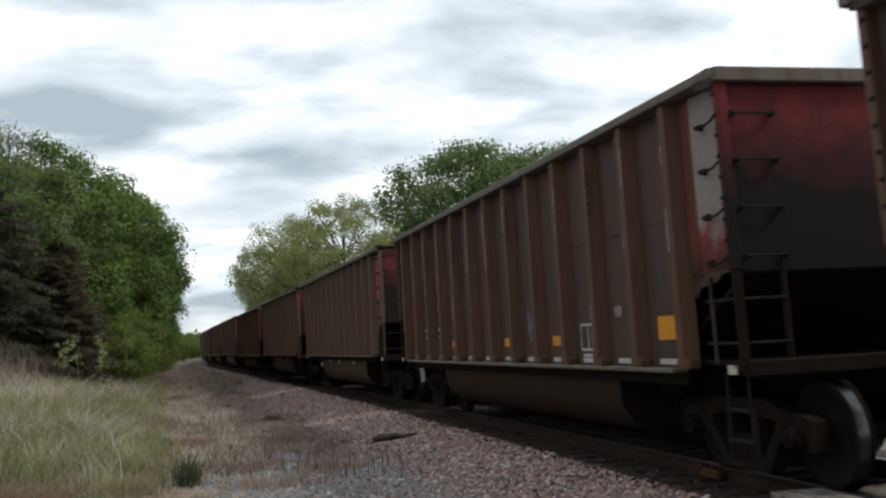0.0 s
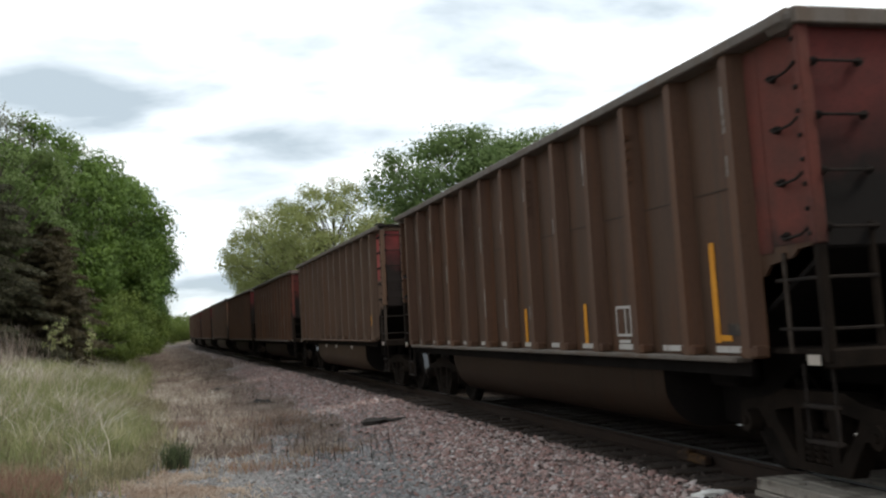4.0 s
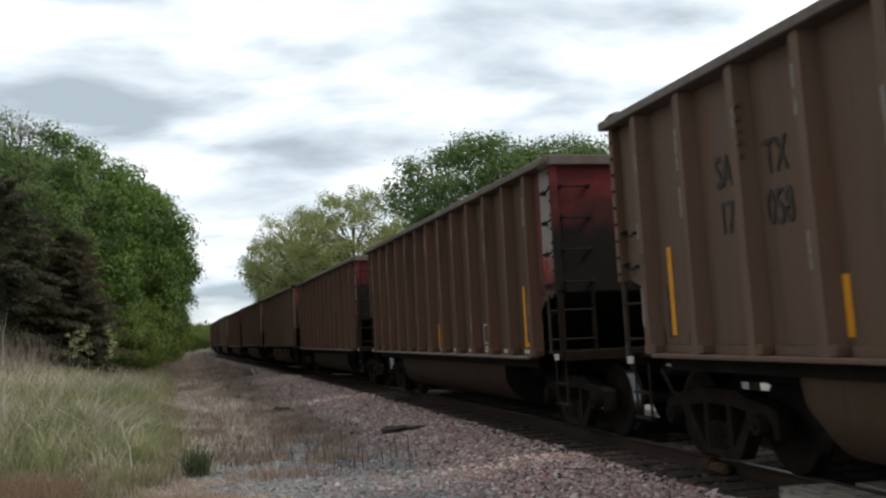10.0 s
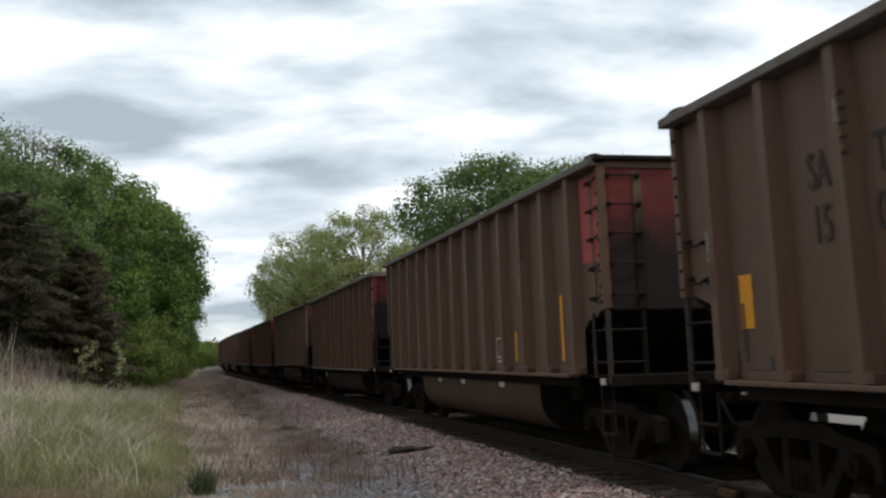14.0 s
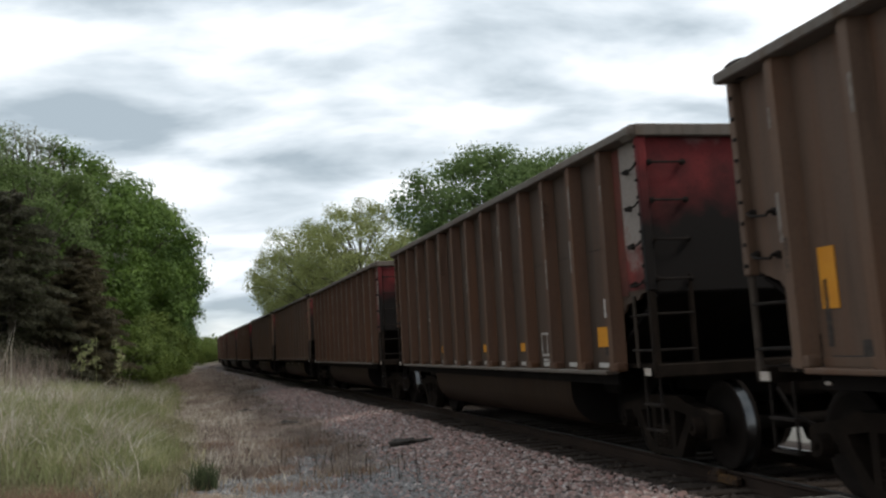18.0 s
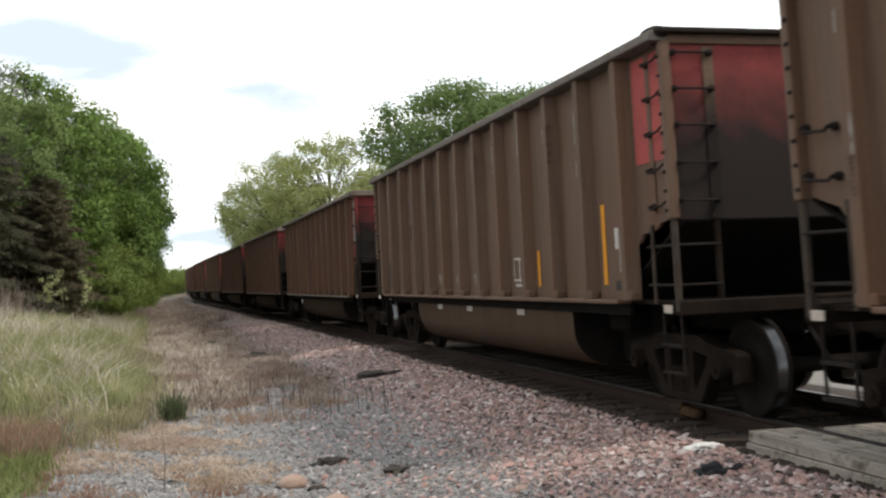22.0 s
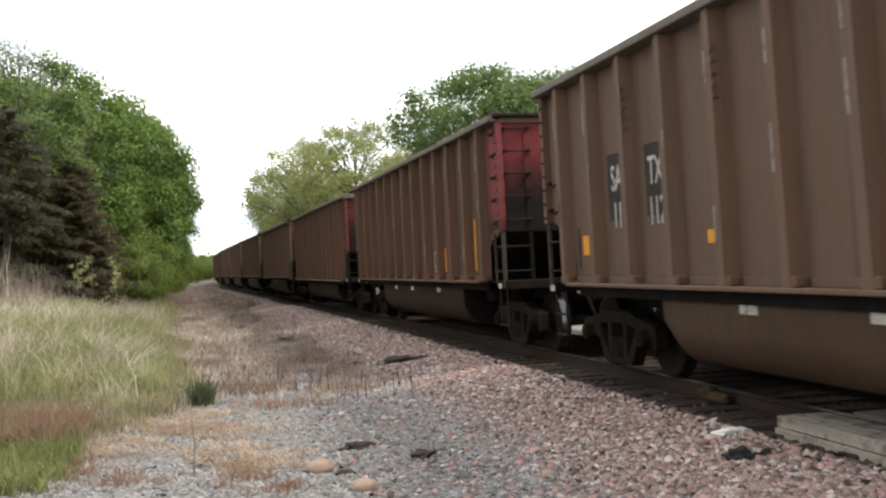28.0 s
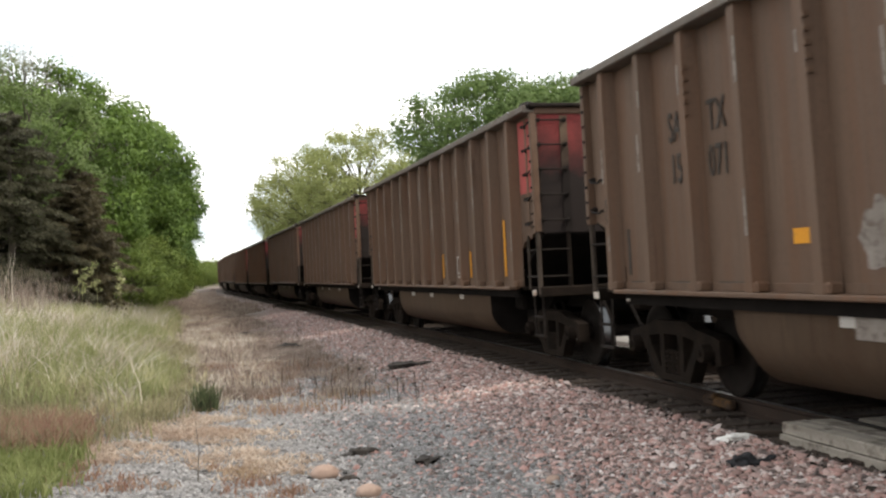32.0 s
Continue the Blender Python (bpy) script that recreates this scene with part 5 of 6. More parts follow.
def add_tree(name, label, category, x, y, height, turn, kind, group=""):
    """kind: (seed, width, clumps, per, leaf, material, base, sparse, spread); the mesh is made once and shared, at the height given first."""
    key = kind
    th = tagged(new(name), label, category, group)
    if key not in TREE_KINDS:
        seed, h0, width, clumps, per, leaf, mt, base, sparse, spread = kind
        bm, v, f = tree_parts(seed, h0, width, clumps, per, leaf, base, sparse, spread)
        t = link_mesh("trunk", bm, M["bark"], th)
        c = new("crown", array_mesh("crown", v, f, M[mt])); c.parent = th
        TREE_KINDS[key] = (t.data, c.data, h0)
    else:
        td, cd, _ = TREE_KINDS[key]
        for nm, d in (("trunk", td), ("crown", cd)):
            o = new(nm, d); o.parent = th
    k = height / TREE_KINDS[key][2]
    th.matrix_world = pose(x, y, gz(x, y), 0, 0, turn) @ Matrix.Diagonal((k, k, k, 1))
    return th


def add_cedar(x, y, height, width, seed, mt):
    """Layered drooping branches, each feathered with narrow sprays."""
    rs = np.random.RandomState(seed)
    th = tagged(new("cedar_tree"), "dark dense cedar with drooping sprays at the wood's edge", "tree", "trees beside the track")
    bm = bmesh.new()
    limb(bm, (0, 0, -0.3), (0, 0, height * 0.95), 0.16, 0.03, 8)
    P, D = [], []
    for k in range(150):
        u = (k + rs.uniform(0, 1)) / 150
        reach = width / 2 * (1 - u) ** 0.42 * rs.uniform(0.45, 1.15)
        a = k * 2.399 + rs.uniform(-0.4, 0.4)
        top = np.array((0, 0, height * (0.04 + 0.93 * u)))
        out = np.array((math.cos(a), math.sin(a), 0))
        side = np.array((-math.sin(a), math.cos(a), 0))
        lift, sag = rs.uniform(0.05, 0.3), rs.uniform(0.12, 0.22)
        tip = top + out * reach + np.array((0, 0, lift * reach - sag * reach * reach))
        if k % 2 == 0:
            limb(bm, top, tip, 0.03, 0.008, 4)
        m = int(120 + 170 * reach)
        q = 1.06 * rs.uniform(0.12, 1.0, m) ** 0.6
        lat = rs.uniform(-1, 1, m) * (0.10 + 0.30 * np.sin(np.clip(q, 0, 1) * 2.7)) * min(reach, 1.2)
        p = top + out * (q * reach)[:, None] + side * lat[:, None]
        p[:, 2] += q * reach * lift - sag * (q * reach) ** 2 - 0.35 * np.abs(lat) - np.abs(rs.normal(0, 0.05, m))
        P.append(p)
        D.append(out * rs.uniform(0.4, 1.0, m)[:, None] + side * (np.sign(lat) * rs.uniform(0, 0.8, m))[:, None] + np.array((0, 0, -0.45)))
    link_mesh("trunk", bm, M["bark"], th)
    p, d = np.concatenate(P), np.concatenate(D)
    d += rs.normal(0, 0.25, d.shape)
    d /= np.linalg.norm(d, axis=1)[:, None]
    b = np.cross(d, rs.normal(0, 0.5, d.shape) + np.array((0, 0, 1.0))); b /= np.linalg.norm(b, axis=1)[:, None] + 1e-9
    s = rs.uniform(0.05, 0.12, (len(p), 1))
    v = np.stack([p - d * s * 0.4, p + b * s * 0.22, p + d * s, p - b * s * 0.22], 1).reshape(-1, 3)
    c = new("crown", array_mesh("crown", v, np.arange(4 * len(p)).reshape(-1, 4), M[mt])); c.parent = th
    th.matrix_world = pose(x, y, gz(x, y), 0, 0, rs.uniform(0, 360))
    return th


def add_sprout(x, y, height, seed):
    """A slender stem with leaf clusters towards its top."""
    rs = np.random.RandomState(seed)
    th = tagged(new("leafy_sprout"), "slender yellow-green leafy sprout standing above the grass", "plant", "sprouts in the meadow")
    bm = bmesh.new()
    limb(bm, (0, 0, -0.1), (0.03, 0.02, height), 0.008, 0.003, 5)
    link_mesh("stem", bm, M["tussock"], th)
    cs = np.array([(rs.normal(0, 0.09), rs.normal(0, 0.09), height * u) for u in np.linspace(0.55, 1.0, 8)])
    v, f = leaf_cloud(rs, cs, 0.06, 14, 0.05)
    c = new("leaves", array_mesh("leaves", v, f, M["tussock"])); c.parent = th
    th.matrix_world = pose(x, y, gz(x, y))


K_GREEN = (11, 10.0, 7.8, 360, 95, 0.10, "leaf", 0.04, 0.0, 0.046)
K_DARK = (12, 10.0, 7.4, 360, 95, 0.10, "leaf_dark", 0.04, 0.0, 0.046)
K_OLIVE = (13, 9.0, 6.2, 330, 95, 0.07, "leaf_olive", 0.04, 0.1, 0.048)
K_PALE = (14, 15.0, 12.8, 760, 50, 0.12, "leaf_pale", 0.08, 0.3, 0.034)
K_BROAD = (15, 13.0, 13.6, 620, 95, 0.12, "leaf_broad", 0.2, 0.05, 0.036)
K_BUSH = (16, 3.6, 4.5, 170, 95, 0.062, "bush", 0.0, 0.0, 0.06)
K_THIN = (17, 11.0, 5.0, 260, 24, 0.075, "leaf_thin", 0.2, 0.4, 0.045)
BROAD = "leafy green broadleaf tree at the wood's edge"


def plant_woods():
    rnd = random.Random(7)
    # wood on the grassy side of the line
    for x, y, h, k in ((-15.6, 42, 9.4, K_GREEN), (-15.8, 50, 9.6, K_GREEN), (-16.6, 55, 9.8, K_DARK), (-17.4, 60, 8.6, K_DARK), (-18.6, 66, 8.2, K_DARK), (-20.2, 73, 7.6, K_GREEN),
                       (-19.5, 46, 10.0, K_DARK), (-21.5, 56, 10.2, K_GREEN), (-24, 66, 9.5, K_DARK), (-14.6, 36, 7.6, K_OLIVE), (-18.0, 37, 9.6, K_OLIVE), (-22.5, 44, 10.5, K_GREEN),
                       (-20, 34, 9.2, K_DARK), (-26, 52, 10.6, K_DARK), (-29, 62, 10.2, K_GREEN), (-23, 80, 7.2, K_DARK), (-26, 90, 7.5, K_GREEN), (-29, 102, 7.8, K_DARK)):
        add_tree("broadleaf_tree", BROAD, "tree", x + 0.7, y, h, rnd.uniform(0, 360), k, "trees beside the track")
    for x, y, h in ((-15.9, 42, 9.8), (-15.0, 44.0, 9.5), (-17.0, 41.5, 10.0)):
        add_tree("sapling_tree", "thin pale tree just coming into leaf", "tree", x, y, h, rnd.uniform(0, 360), K_THIN, "trees beside the track")
    add_cedar(-13.0, 32.0, 6.2, 4.8, 41, "cedar")
    add_cedar(-14.6, 33.5, 6.2, 4.4, 42, "cedar")
    add_cedar(-12.2, 35.5, 5.0, 3.8, 43, "cedar_brown")
    add_cedar(-16.4, 34.0, 6.4, 4.8, 44, "cedar")
    add_cedar(-11.6, 33.6, 4.2, 3.2, 45, "cedar_brown")
    for x, y, h in ((-13.8, 46, 3.4), (-15.0, 51, 3.8), (-16.2, 57, 3.6), (-17.6, 62, 3.7), (-19.2, 70, 3.9), (-21.2, 78, 4.0), (-23.2, 88, 4.0), (-12.9, 42.0, 2.6), (-25.6, 99, 4.4)):
        add_tree("bush", "bright green leafy bush at the foot of the wood", "bush", x + 0.5, y, h, rnd.uniform(0, 360), K_BUSH, "bushes beside the track")
    for k, (x, y, h) in enumerate(((-10.0, 30.5, 1.75), (-9.3, 30.4, 1.85), (-10.6, 31.0, 1.5))):
        add_sprout(x, y, h, 70 + k)
    for s, l, h in ((104, 8.2, 4.2), (116, 7.6, 4.6), (128, 7.8, 5.0), (142, 7.4, 5.2), (158, 7.6, 5.6), (176, 7.0, 5.6), (192, 6.8, 5.6), (208, 6.6, 5.4), (224, 6.8, 5.6), (240, 7.4, 6.0), (262, 8.6, 6.4), (288, 9.6, 7.0)):
        x, y, _ = on_line(s, l)
        add_tree("bush", "green bush far down the line", "bush", x, y, h, rnd.uniform(0, 360), K_BUSH, "bushes beside the track")
    # trees beyond the train
    for x, y, h in ((-8.2, 108, 16.4), (-14.6, 116, 15.6), (-17.2, 128, 13.6), (-19.6, 142, 10.4), (-1.2, 112, 14.6)):
        add_tree("pale_tree", "tall pale yellow-green tree in thin spring leaf behind the train", "tree", x, y, h, rnd.uniform(0, 360), K_PALE, "trees behind the train")
    for x, y, h in ((3.9, 65, 13.4), (9.4, 66, 13.4)):
        add_tree("broad_tree", "spreading dark green broadleaf tree behind the train", "tree", x, y, h, rnd.uniform(0, 360), K_BROAD, "trees behind the train")


plant_woods()


def far_woods():
    rs = np.random.RandomState(21)
    cs = []
    for _ in range(1500):
        a, r = rs.uniform(0, 6.2832), rs.uniform(190, 330)
        x, y = r * math.sin(a), r * math.cos(a)
        cs.append((x, y, rs.uniform(0, 7) * rs.uniform(0.5, 1)))
    cs = np.array(cs)
    s, l = line_coords(cs[:, 0], cs[:, 1])
    cs = cs[(np.abs(l) > 9)]
    v, f = leaf_cloud(rs, cs, 2.4, 26, 0.8)
    return tagged(new("distant_woods", array_mesh("distant_woods", v, f, M["leaf_olive"])), "distant low line of green woods", "woods", kind="stuff")


far_woods()


def blades(name, x, y, height, width, mat, seed, label, category, bend=0.35, fan=0.0):
    """Curved tapering blades standing on the ground, joined into one sheet of stuff."""
    rs = np.random.RandomState(seed)
    n = len(x)
    z = ground_z(x, y) - 0.02
    h = height * rs.uniform(0.55, 1.25, n)
    a, b = rs.uniform(0, 6.2832, n), rs.uniform(0, 6.2832, n)
    lean = rs.uniform(0.05, 1, n) * bend * h
    w = width * rs.uniform(0.6, 1.3, n)
    dx, dy, ux, uy = np.cos(a) * lean, np.sin(a) * lean, np.cos(b) * w, np.sin(b) * w
    p = []
    for k, q in ((0.0, 1.0), (0.5, 0.8), (1.0, 0.12)):
        cx, cy, cz = x + dx * k * k, y + dy * k * k, z + h * k * (1 - 0.18 * k * bend)
        p += [np.stack([cx - ux * q, cy - uy * q, cz], 1), np.stack([cx + ux * q, cy + uy * q, cz], 1)]
    v = np.stack(p, 1).reshape(-1, 3)
    i = np.arange(n)[:, None] * 6
    f = np.concatenate([i + np.array((0, 1, 3, 2)), i + np.array((2, 3, 5, 4))])
    return tagged(new(name, array_mesh(name, v, f, M[mat])), label, category, kind="stuff")


def scatter(seed, n, s_rng, l_rng, keep, power=1.0):
    """Random places by distance along the line and offset to its left, thinned by keep(s, l, x, y)."""
    rs = np.random.RandomState(seed)
    s = s_rng[0] + (s_rng[1] - s_rng[0]) * rs.rand(n) ** power
    l = rs.uniform(*l_rng, n)
    xi, yi, hi = (np.interp(s, LINE[:, 0], LINE[:, k]) for k in (1, 2, 3))
    x, y = xi - l * np.cos(hi), yi - l * np.sin(hi)
    ok = keep(s, l, x, y) > rs.rand(n)
    return x[ok], y[ok]


def in_view(x, y):
    return (x > -0.52 * y - 1.5) & (y > 4)


def tufts(x, y, per, spread, seed):
    """Several blades round each place."""
    rs = np.random.RandomState(seed)
    return np.repeat(x, per) + rs.normal(0, spread, len(x) * per), np.repeat(y, per) + rs.normal(0, spread, len(x) * per)


def plant_grass():
    def w(x, y, k):
        return wave(x * 7.0, y * 1.3, k)
    def edge(s, l, x, y):
        return in_view(x, y) * np.clip((l - 6.45 + 0.9 * w(x, y, 5) + 0.5 * wave(x * 3, y * 3, 7) - np.clip((16.5 - s) * 0.3, 0, 2)) / 0.9, 0, 1) * np.where(s < 17.0, 0.35, 1.0)
    x, y = scatter(1, 70000, (13, 75), (6.0, 22), edge, 1.6)
    blades("meadow_grass", x, y, 0.30, 0.010, "grass", 1, "mixed green and yellow meadow grass", "grass", 1.1)
    x, y = scatter(21, 7600, (15.5, 60), (6.6, 20), lambda s, l, x, y: edge(s, l, x, y) * np.clip(0.5 - w(x, y, 8), 0, 1), 1.5)
    x, y = tufts(x, y, 24, 0.10, 4)
    blades("green_tussocks", x, y, 0.50, 0.011, "tussock", 9, "green grass tussocks in the meadow", "grass", 0.7)
    x, y = scatter(2, 2300, (16, 70), (6.6, 20), lambda s, l, x, y: edge(s, l, x, y) * np.where(s < 23, 1.0, 0.55) * np.clip((l - 7.4) / 1.6, 0.15, 1) * np.clip((w(x, y, 8) + 0.25) * 1.6, 0, 1), 1.5)
    x, y = tufts(x, y, 18, 0.09, 5)
    blades("dry_straw", x, y, 0.58, 0.010, "straw", 2, "pale dry straw tufts standing in the grass", "grass", 0.85)
    x, y = scatter(3, 150, (25, 42), (9.6, 16), lambda s, l, x, y: in_view(x, y) * np.clip((w(x, y, 9) + 0.45) * 1.6, 0, 1))
    x, y = tufts(x, y, 24, 0.2, 6)
    blades("tall_straw", x, y, 1.30, 0.007, "weed", 3, "tall dry straw stalks at the wood's edge", "grass", 0.4)
    x, y = scatter(31, 900, (16, 45), (7.0, 15), lambda s, l, x, y: edge(s, l, x, y) * np.clip((w(x, y, 12) + 0.3) * 1.5, 0, 1), 1.4)
    x, y = tufts(x, y, 12, 0.12, 15)
    blades("arching_straw", x, y, 0.85, 0.0085, "straw", 16, "long pale straw blades arching over the grass", "grass", 1.3)
    x, y = scatter(32, 150, (22, 32), (11.0, 13.6), lambda s, l, x, y: in_view(x, y))
    x, y = tufts(x, y, 9, 0.12, 17)
    blades("dead_stalks", x, y, 1.75, 0.008, "straw", 17, "tall dead weed stalks before the dark wood", "grass", 0.28)
    x, y = scatter(33, 3600, (13, 30), (6.3, 9.8), lambda s, l, x, y: np.clip((l - 6.2 - np.clip((16.5 - s) * 0.3, 0, 2)) / 0.6, 0, 1) * in_view(x, y) * np.where(s < 19, 1.0, np.clip((8.6 - l) / 1.2, 0, 1)) * np.clip(0.6 + w(x, y, 21), 0, 1), 1.3)
    x, y = tufts(x, y, 26, 0.13, 18)
    blades("olive_weeds", x, y, 0.30, 0.008, "olive_weed", 18, "low olive-brown weeds along the edge of the meadow", "weeds", 0.9)
    x, y = scatter(34, 260, (16, 50), (2.8, 7.0), lambda s, l, x, y: np.clip(w(x, y, 22) + 0.6, 0, 1), 1.3)
    x, y = tufts(x, y, 3, 0.08, 19)
    blades("dead_twigs", x, y, 0.34, 0.006, "twig", 19, "thin dark dead weed stems on the gravel", "weeds", 0.35)
    x, y = scatter(4, 5200, (17.5, 62), (3.1, 7.4), lambda s, l, x, y: np.clip((w(x, y, 6) + 0.45) * 1.2, 0, 1) * np.clip((l - 3.0) / 1.2, 0, 1), 1.4)
    x, y = tufts(x, y, 22, 0.12, 7)
    blades("dry_weeds", x, y, 0.16, 0.010, "weed", 4, "low brown dead weeds on the gravel", "weeds", 1.5)
    x, y = scatter(14, 1300, (16.5, 60), (4.6, 7.6), lambda s, l, x, y: np.clip((l - 4.4 + 1.2 * wave(x * 3, y * 2, 4)) / 2.6, 0, 1) * np.clip(w(x, y, 3) + 0.6, 0, 1), 1.4)
    x, y = tufts(x, y, 16, 0.12, 14)
    blades("dry_fringe", x, y, 0.24, 0.008, "straw", 14, "short dry grass fringe along the path", "grass", 1.0)
    x, y = scatter(44, 4600, (55, 260), (2.6, 8.0), lambda s, l, x, y: np.clip((w(x, y, 6) + 0.7) * 1.2, 0, 1), 1.3)
    x, y = tufts(x, y, 14, 0.25, 47)
    blades("far_weeds", x, y, 0.26, 0.028, "weed", 44, "brown dead weeds far along the gravel path", "weeds", 1.0)
    x, y = scatter(5, 170, (15.5, 24), (3.6, 6.4), lambda s, l, x, y: np.clip((w(x, y, 16) + 0.2) * 1.6, 0, 1))
    x, y = tufts(x, y, 26, 0.14, 8)
    blades("red_weeds", x, y, 0.17, 0.007, "red_weed", 5, "reddish dry weeds on the gravel", "weeds", 0.9)
    x, y = scatter(6, 150, (12.9, 14.6), (7.4, 9.0), lambda s, l, x, y: in_view(x, y) * 0.9)
    x, y = tufts(x, y, 24, 0.12, 9)
    blades("sorrel_patch", x, y, 0.33, 0.0065, "red_weed", 6, "reddish sorrel at the edge of the grass", "weeds", 0.7)
    x, y = scatter(7, 230, (10.6, 12.9), (7.3, 9.6), lambda s, l, x, y: in_view(x, y) * np.clip(0.8 + wave(x * 5, y * 5, 2), 0, 1))
    x, y = tufts(x, y, 22, 0.09, 10)
    blades("lush_weeds", x, y, 0.22, 0.010, "lush", 7, "lush bright green weeds on the gravel", "weeds", 0.9)
    spots = [on_line(s, l)[:2] for s, l in ((10.8, 5.66), (11.2, 5.75), (11.6, 5.85), (10.3, 5.45), (11.5, 7.1), (12.0, 7.3), (11.0, 6.7), (17.6, 5.2), (18.3, 4.9))]
    x, y = tufts(np.array([p[0] for p in spots]), np.array([p[1] for p in spots]), 7, 0.13, 22)
    x, y = tufts(x, y, 26, 0.06, 23)
    blades("rust_weeds", x, y, 0.11, 0.007, "red_weed", 23, "small rust-brown dead weeds on the gravel", "weeds", 1.0)
    spots = [on_line(s, l)[:2] for s, l in ((14.8, 6.7), (14.3, 6.3), (14.0, 6.1), (12.4, 5.8), (13.2, 6.9), (15.2, 6.1), (11.6, 5.5), (12.6, 7.2), (13.6, 5.7))]
    x, y = tufts(np.array([p[0] for p in spots]), np.array([p[1] for p in spots]), 46, 0.26, 12)
    x, y = tufts(x, y, 18, 0.05, 11)
    blades("leaf_litter", x, y, 0.10, 0.011, "tan", 8, "tan dead leaves lying on the gravel", "leaf litter", 1.6)


plant_grass()


def stones(name, x, y, size, mat, seed, label):
    """Angular crushed stones bedded in the ground, joined as stuff."""
    rs = np.random.RandomState(seed)
    n = len(x)
    base = np.array([(1, 0, 0), (-1, 0, 0), (0, 1, 0), (0, -1, 0), (0, 0, 1), (0, 0, -1), (0.6, 0.6, 0.55), (-0.6, 0.5, 0.6)], float)
    fc = np.array([(0, 6, 4), (0, 2, 6), (2, 4, 6), (2, 7, 4), (2, 1, 7), (1, 4, 7), (1, 3, 4), (3, 0, 4)])
    a, t = rs.uniform(0, 6.2832, n), rs.uniform(-0.6, 0.6, n)
    sz = size * np.clip(np.exp(rs.normal(-0.08, 0.42, n)), 0.4, 2.3)
    j = base[None] * rs.uniform(0.65, 1.2, (n, 8, 3)) * np.stack([np.ones(n), rs.uniform(0.4, 0.8, n), rs.uniform(0.35, 0.7, n)], 1)[:, None]
    ct, st, ca, sa = np.cos(t)[:, None], np.sin(t)[:, None], np.cos(a)[:, None], np.sin(a)[:, None]
    X, Y, Z = j[..., 0] * ct + j[..., 2] * st, j[..., 1], -j[..., 0] * st + j[..., 2] * ct
    z = ground_z(x, y)
    v = np.stack([x[:, None] + sz[:, None] * (X * ca - Y * sa), y[:, None] + sz[:, None] * (X * sa + Y * ca), (z + rs.uniform(-0.15, 0.3, n) * sz)[:, None] + sz[:, None] * Z], -1).reshape(-1, 3)
    f = (np.arange(n)[:, None, None] * 8 + fc[None]).reshape(-1, 3)
    return tagged(new(name, array_mesh(name, v, f, M[mat])), label, "gravel", kind="stuff")


def lay_stones():
    x, y = scatter(11, 125000, (7.2, 50), (1.4, 5.2), lambda s, l, x, y: np.maximum(np.clip((3.6 - l) / 1.0, 0, 1), 0.16 * np.clip((5.2 - l) / 1.6, 0, 1)), 2.0)
    stones("ballast_stones", x, y, 0.028, "ballast", 11, "pinkish grey crushed ballast stones beside the rail")
    x, y = scatter(12, 80000, (7.6, 26), (2.0, 8.6), lambda s, l, x, y: np.clip((l - 2.0) / 1.4, 0.1, 1), 1.7)
    stones("gravel_stones", x, y, 0.0205, "gravel", 12, "grey crushed gravel on the trackside path")


lay_stones()


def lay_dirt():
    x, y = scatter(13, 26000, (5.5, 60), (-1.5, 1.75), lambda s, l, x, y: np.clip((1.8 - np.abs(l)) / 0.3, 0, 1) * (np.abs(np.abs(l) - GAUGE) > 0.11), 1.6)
    stones("oily_stones", x, y, 0.028, "oily", 13, "dirty stones between the ties, darkened for the shade underneath the train")


lay_dirt()


# ---- crossing panel and small things on the ground ----
def build_crossing():
    panel = tagged(new("crossing_panel"), "weathered grey timber crossing panel beside the rail", "crossing panel")
    x, y, h = on_line(2.4, 0)
    panel.matrix_world = pose(x, y, 0, 0, 0, math.degrees(h))
    for k, lx in enumerate((-0.955, -1.188)):
        bm = bx(lx, 0, -0.05, 0.228, 14.2 + 0.04 * k, 0.10, bev=0.010)
        for yy in (-5, -2, 1, 4, 6.6):
            bmesh.ops.create_cone(bm, cap_ends=True, segments=8, radius1=0.03, radius2=0.03, depth=0.012, matrix=Matrix.Translation((lx, yy, 0.004)))
        part("plank", bm, M["plank"], panel)
    part("plank", bx(-1.09, 0, -0.155, 0.44, 14.3, 0.10, bev=0.010), M["plank"], panel)
    part("plank", bx(-1.10, 0, -0.262, 0.48, 14.3, 0.10, bev=0.010), M["plank"], panel)
    for lx in (-0.45, -0.15, 0.15, 0.45):
        part("plank", bx(lx, 0, -0.12, 0.28, 14.2, 0.2, bev=0.012), M["plank"], panel)


build_crossing()


def lump(name, label, category, x, y, sx, sy, sz, mat, seed, rot=0.0, rough=0.25, sink=0.25):
    bm = bmesh.new()
    bmesh.ops.create_icosphere(bm, subdivisions=3, radius=1)
    for v in bm.verts:
        k = 1 + rough * noise.noise(v.co * 1.6 + Vector((seed * 7.3, 0, 0))) + rough * 0.5 * noise.noise(v.co * 4.0 + Vector((0, seed * 3.1, 0)))
        v.co = Vector((v.co.x * sx * k, v.co.y * sy * k, v.co.z * sz * k))
    ob = link_mesh(name, bm, M[mat], None, "", True)
    tagged(ob, label, category)
    ob.matrix_world = pose(x, y, gz(x, y) + sz * (1 - 2 * sink), 0, 0, rot)
    return ob


def at_line(s, l):
    x, y, h = on_line(s, l)
    return x, y


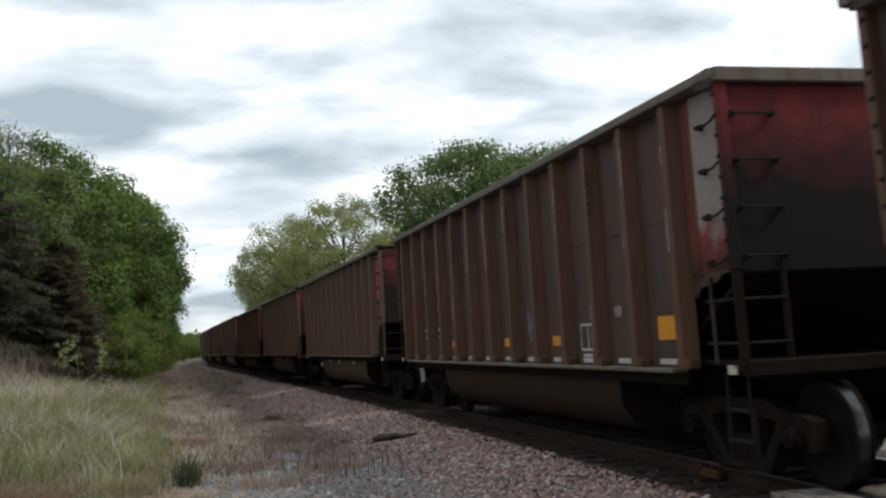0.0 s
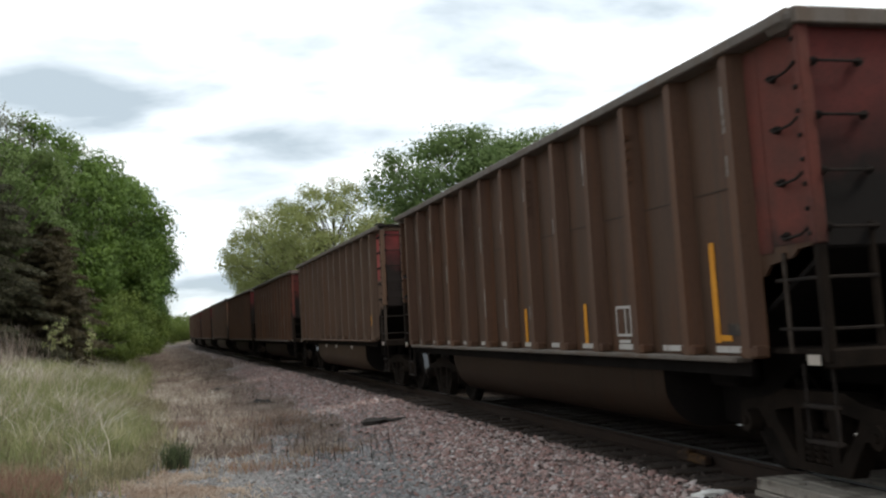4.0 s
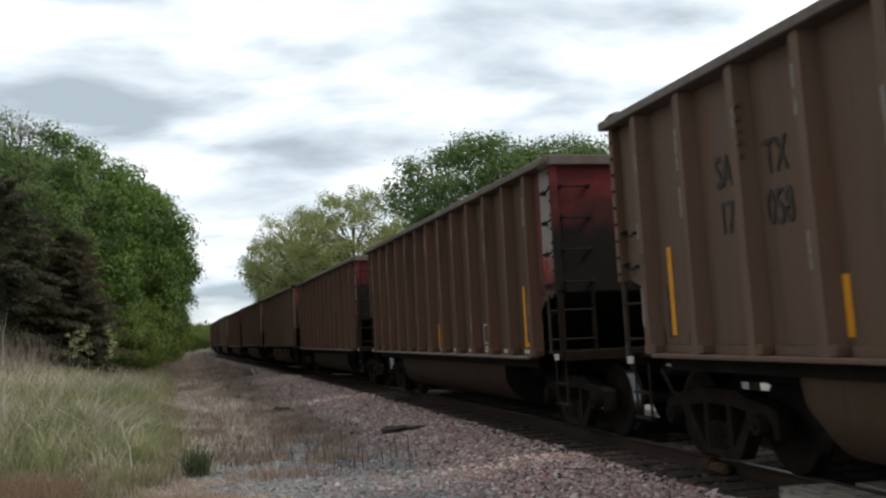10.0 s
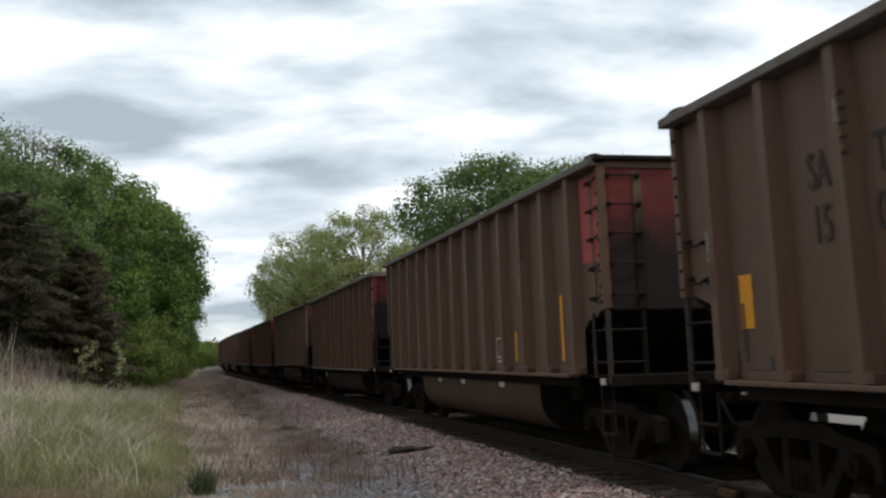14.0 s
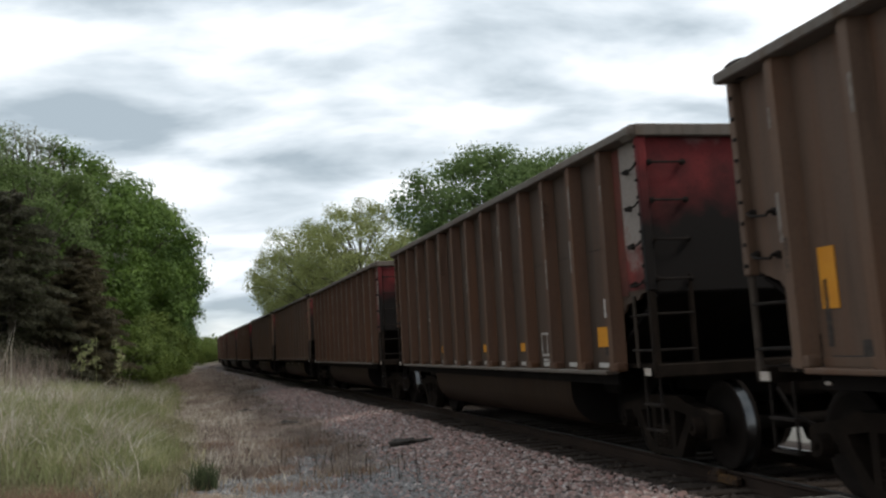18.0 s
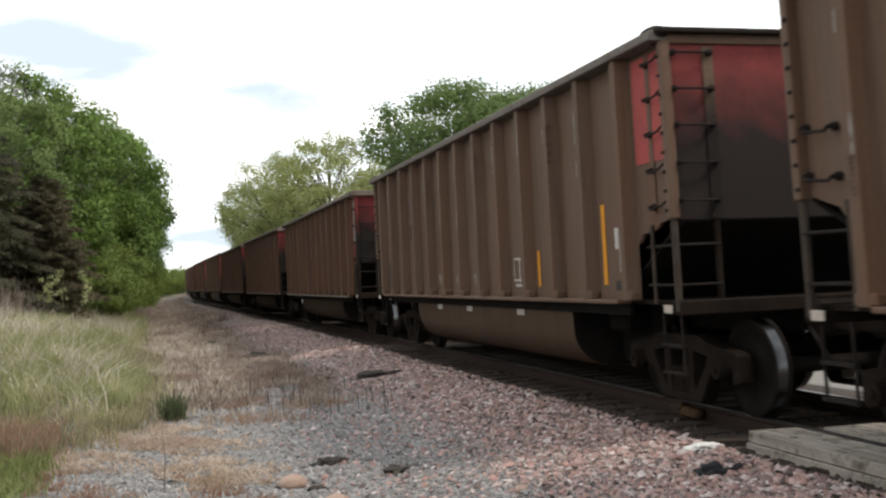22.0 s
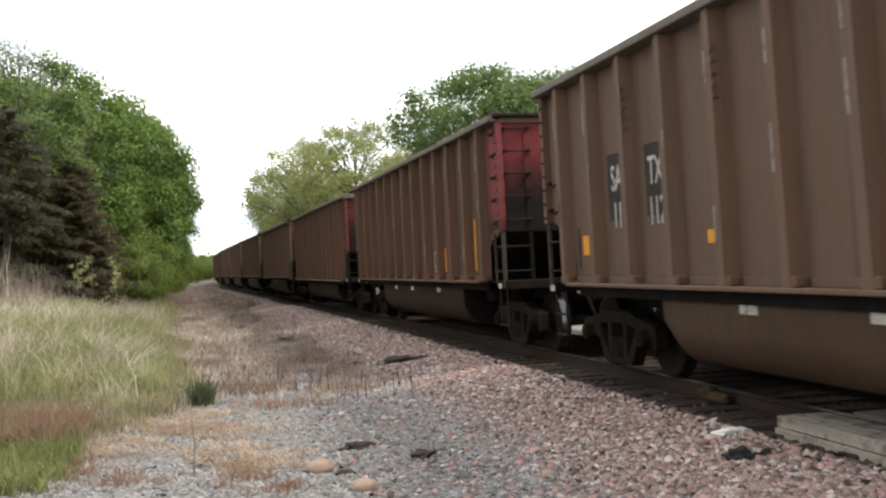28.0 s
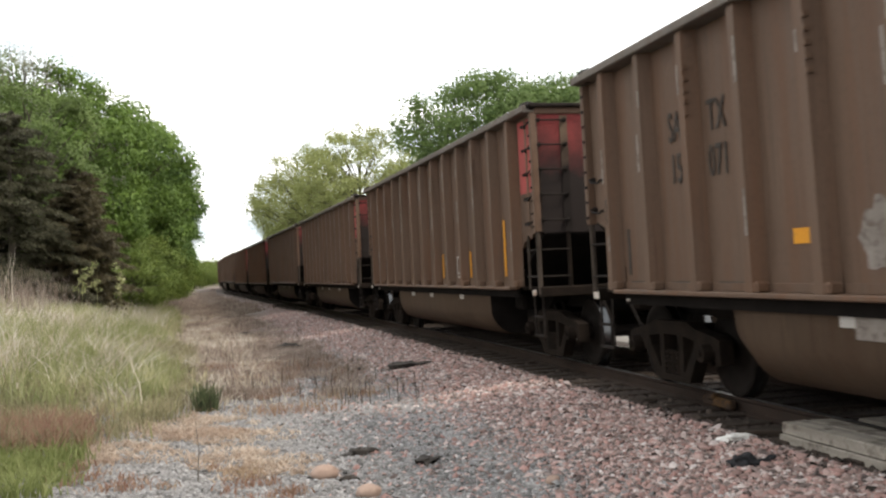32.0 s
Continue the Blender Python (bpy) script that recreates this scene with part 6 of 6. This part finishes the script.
def small_things():
    x, y = at_line(9.78, 1.56)
    lump("white_stone", "flat white stone lying on the ballast", "stone", x, y, 0.14, 0.07, 0.04, "white_rock", 1, 20, 0.6)
    x, y = at_line(8.86, 2.0)
    lump("black_rag", "crumpled black rag on the ballast", "rag", x, y, 0.11, 0.10, 0.06, "rag", 2, -10, 0.8)
    lump("black_rag", "small scrap of black rag on the ballast", "rag", x + 0.21, y + 0.03, 0.12, 0.035, 0.03, "rag", 3, 30, 0.9)
    for k, (sx, lx, r) in enumerate(((10.95, 5.03, 0.13), (10.0, 4.77, 0.11), (9.75, 3.26, 0.075))):
        x, y = at_line(sx, lx)
        lump("field_stone", "rounded tan field stone on the gravel", "stone", x, y, r, r * 0.8, r * 0.6, "rock", 5 + k, 25 * k, 0.12)
    for k, (sx, lx, r) in enumerate(((19.8, 2.53, 0.28), (12.05, 4.54, 0.16), (11.25, 4.02, 0.16), (21.0, 3.2, 0.12), (28.5, 3.9, 0.3), (36, 4.6, 0.25), (10.75, 4.85, 0.09))):
        x, y = at_line(sx, lx)
        lump("earth_clod", "dark clod of oily earth on the gravel", "clod", x, y, r, r * 0.6, r * 0.26, "clod", 20 + k, 40 * k, 0.95)
    x, y = at_line(25.0, 6.35)
    lump("litter_scrap", "small white scrap of litter in the weeds", "litter", x, y, 0.16, 0.06, 0.05, "white_rock", 9, 10, 0.5)
    bm = bx(0, 0, 0, 0.09, 0.62, 0.10, bev=0.02)
    box(bm, 0, 0.1, 0.05, 0.12, 0.14, 0.08, bev=0.02)
    ob = tagged(link_mesh("rail_joint_bar", bm, M["yellow"]), "rusty yellow-painted joint bar on the rail", "rail joint")
    x, y, h = on_line(11.5, 0.84)
    ob.matrix_world = pose(x, y, -0.09, 0, 0, math.degrees(h))
    ob = tagged(link_mesh("timber_offcut", bx(0, 0, 0, 0.16, 0.62, 0.07, bev=0.012), M["tie"]), "dark rotten timber offcut beside the crossing panel", "timber")
    x, y, h = on_line(9.85, 1.18)
    ob.matrix_world = pose(x, y, gz(x, y) + 0.02, 0, 3, math.degrees(h) + 68)
    # thin dead stalk standing in the gravel
    x, y = at_line(11.2, 6.15)
    bm = bmesh.new()
    z0 = gz(x, y)
    limb(bm, (x, y, z0 - 0.02), (x + 0.02, y, z0 + 0.30), 0.006, 0.004, 5)
    limb(bm, (x + 0.02, y, z0 + 0.30), (x - 0.01, y + 0.03, z0 + 0.55), 0.004, 0.002, 5)
    limb(bm, (x + 0.012, y, z0 + 0.22), (x + 0.10, y, z0 + 0.36), 0.003, 0.0015, 5)
    tagged(link_mesh("dead_stalk", bm, M["bark"]), "thin dead weed stalk standing in the gravel", "weed")
    # weed tuft at the edge of the gravel
    rs = np.random.RandomState(5)
    x, y = at_line(16.4, 6.08)
    blades("weed_tuft", x + rs.normal(0, 0.075, 200), y + rs.normal(0, 0.10, 200), 0.42, 0.011, "tuft", 31, "dark green weed tuft at the edge of the gravel", "weeds", 0.8)


small_things()


# ---- everything that moves ----
def travelled(t):
    return 12.4784 * t - 0.00066 * t * t - 7.317


def car_pose(n, t):
    s = n * PITCH + SLACK.get(n, 0.0) - travelled(t) - 7.1
    ax, ay, _ = on_line(s - 6.05)
    bx_, by_, _ = on_line(s + 6.05)
    return pose((ax + bx_) / 2, (ay + by_) / 2, 0, 0, 0, math.degrees(math.atan2(ay - by_, ax - bx_)))


def motions():
    for n, car in TRAIN.items():
        walk(car, [(t / 2, car_pose(n, t / 2)) for t in range(65)])
        # wheels turn, keyed while the car rolls past the camera
        t0 = (n * PITCH - 7.1 - 34 + 7.317) / 12.47
        t1 = (n * PITCH - 7.1 + 12 + 7.317) / 12.47
        f0, f1 = max(0, math.ceil(t0 * FPS)), min(32 * FPS, int(t1 * FPS))
        ks = sorted({0, 32 * FPS, *range(f0, f1 + 1)}) if f1 > f0 else [0, 32 * FPS]
        for truck in (o for o in car.children if o.name.startswith("truck")):
            for w in (o for o in truck.children if o.name.startswith("wheelset")):
                x = w.matrix_basis.translation.x
                rows = []
                for k in ks:
                    kk = min(max(k, f0), f1)
                    turn = math.degrees((travelled(kk / FPS) - travelled(f0 / FPS)) / AXLE)
                    rows.append((k / FPS, pose(x, 0, AXLE, 0, turn, 0)))
                walk(w, rows)


motions()
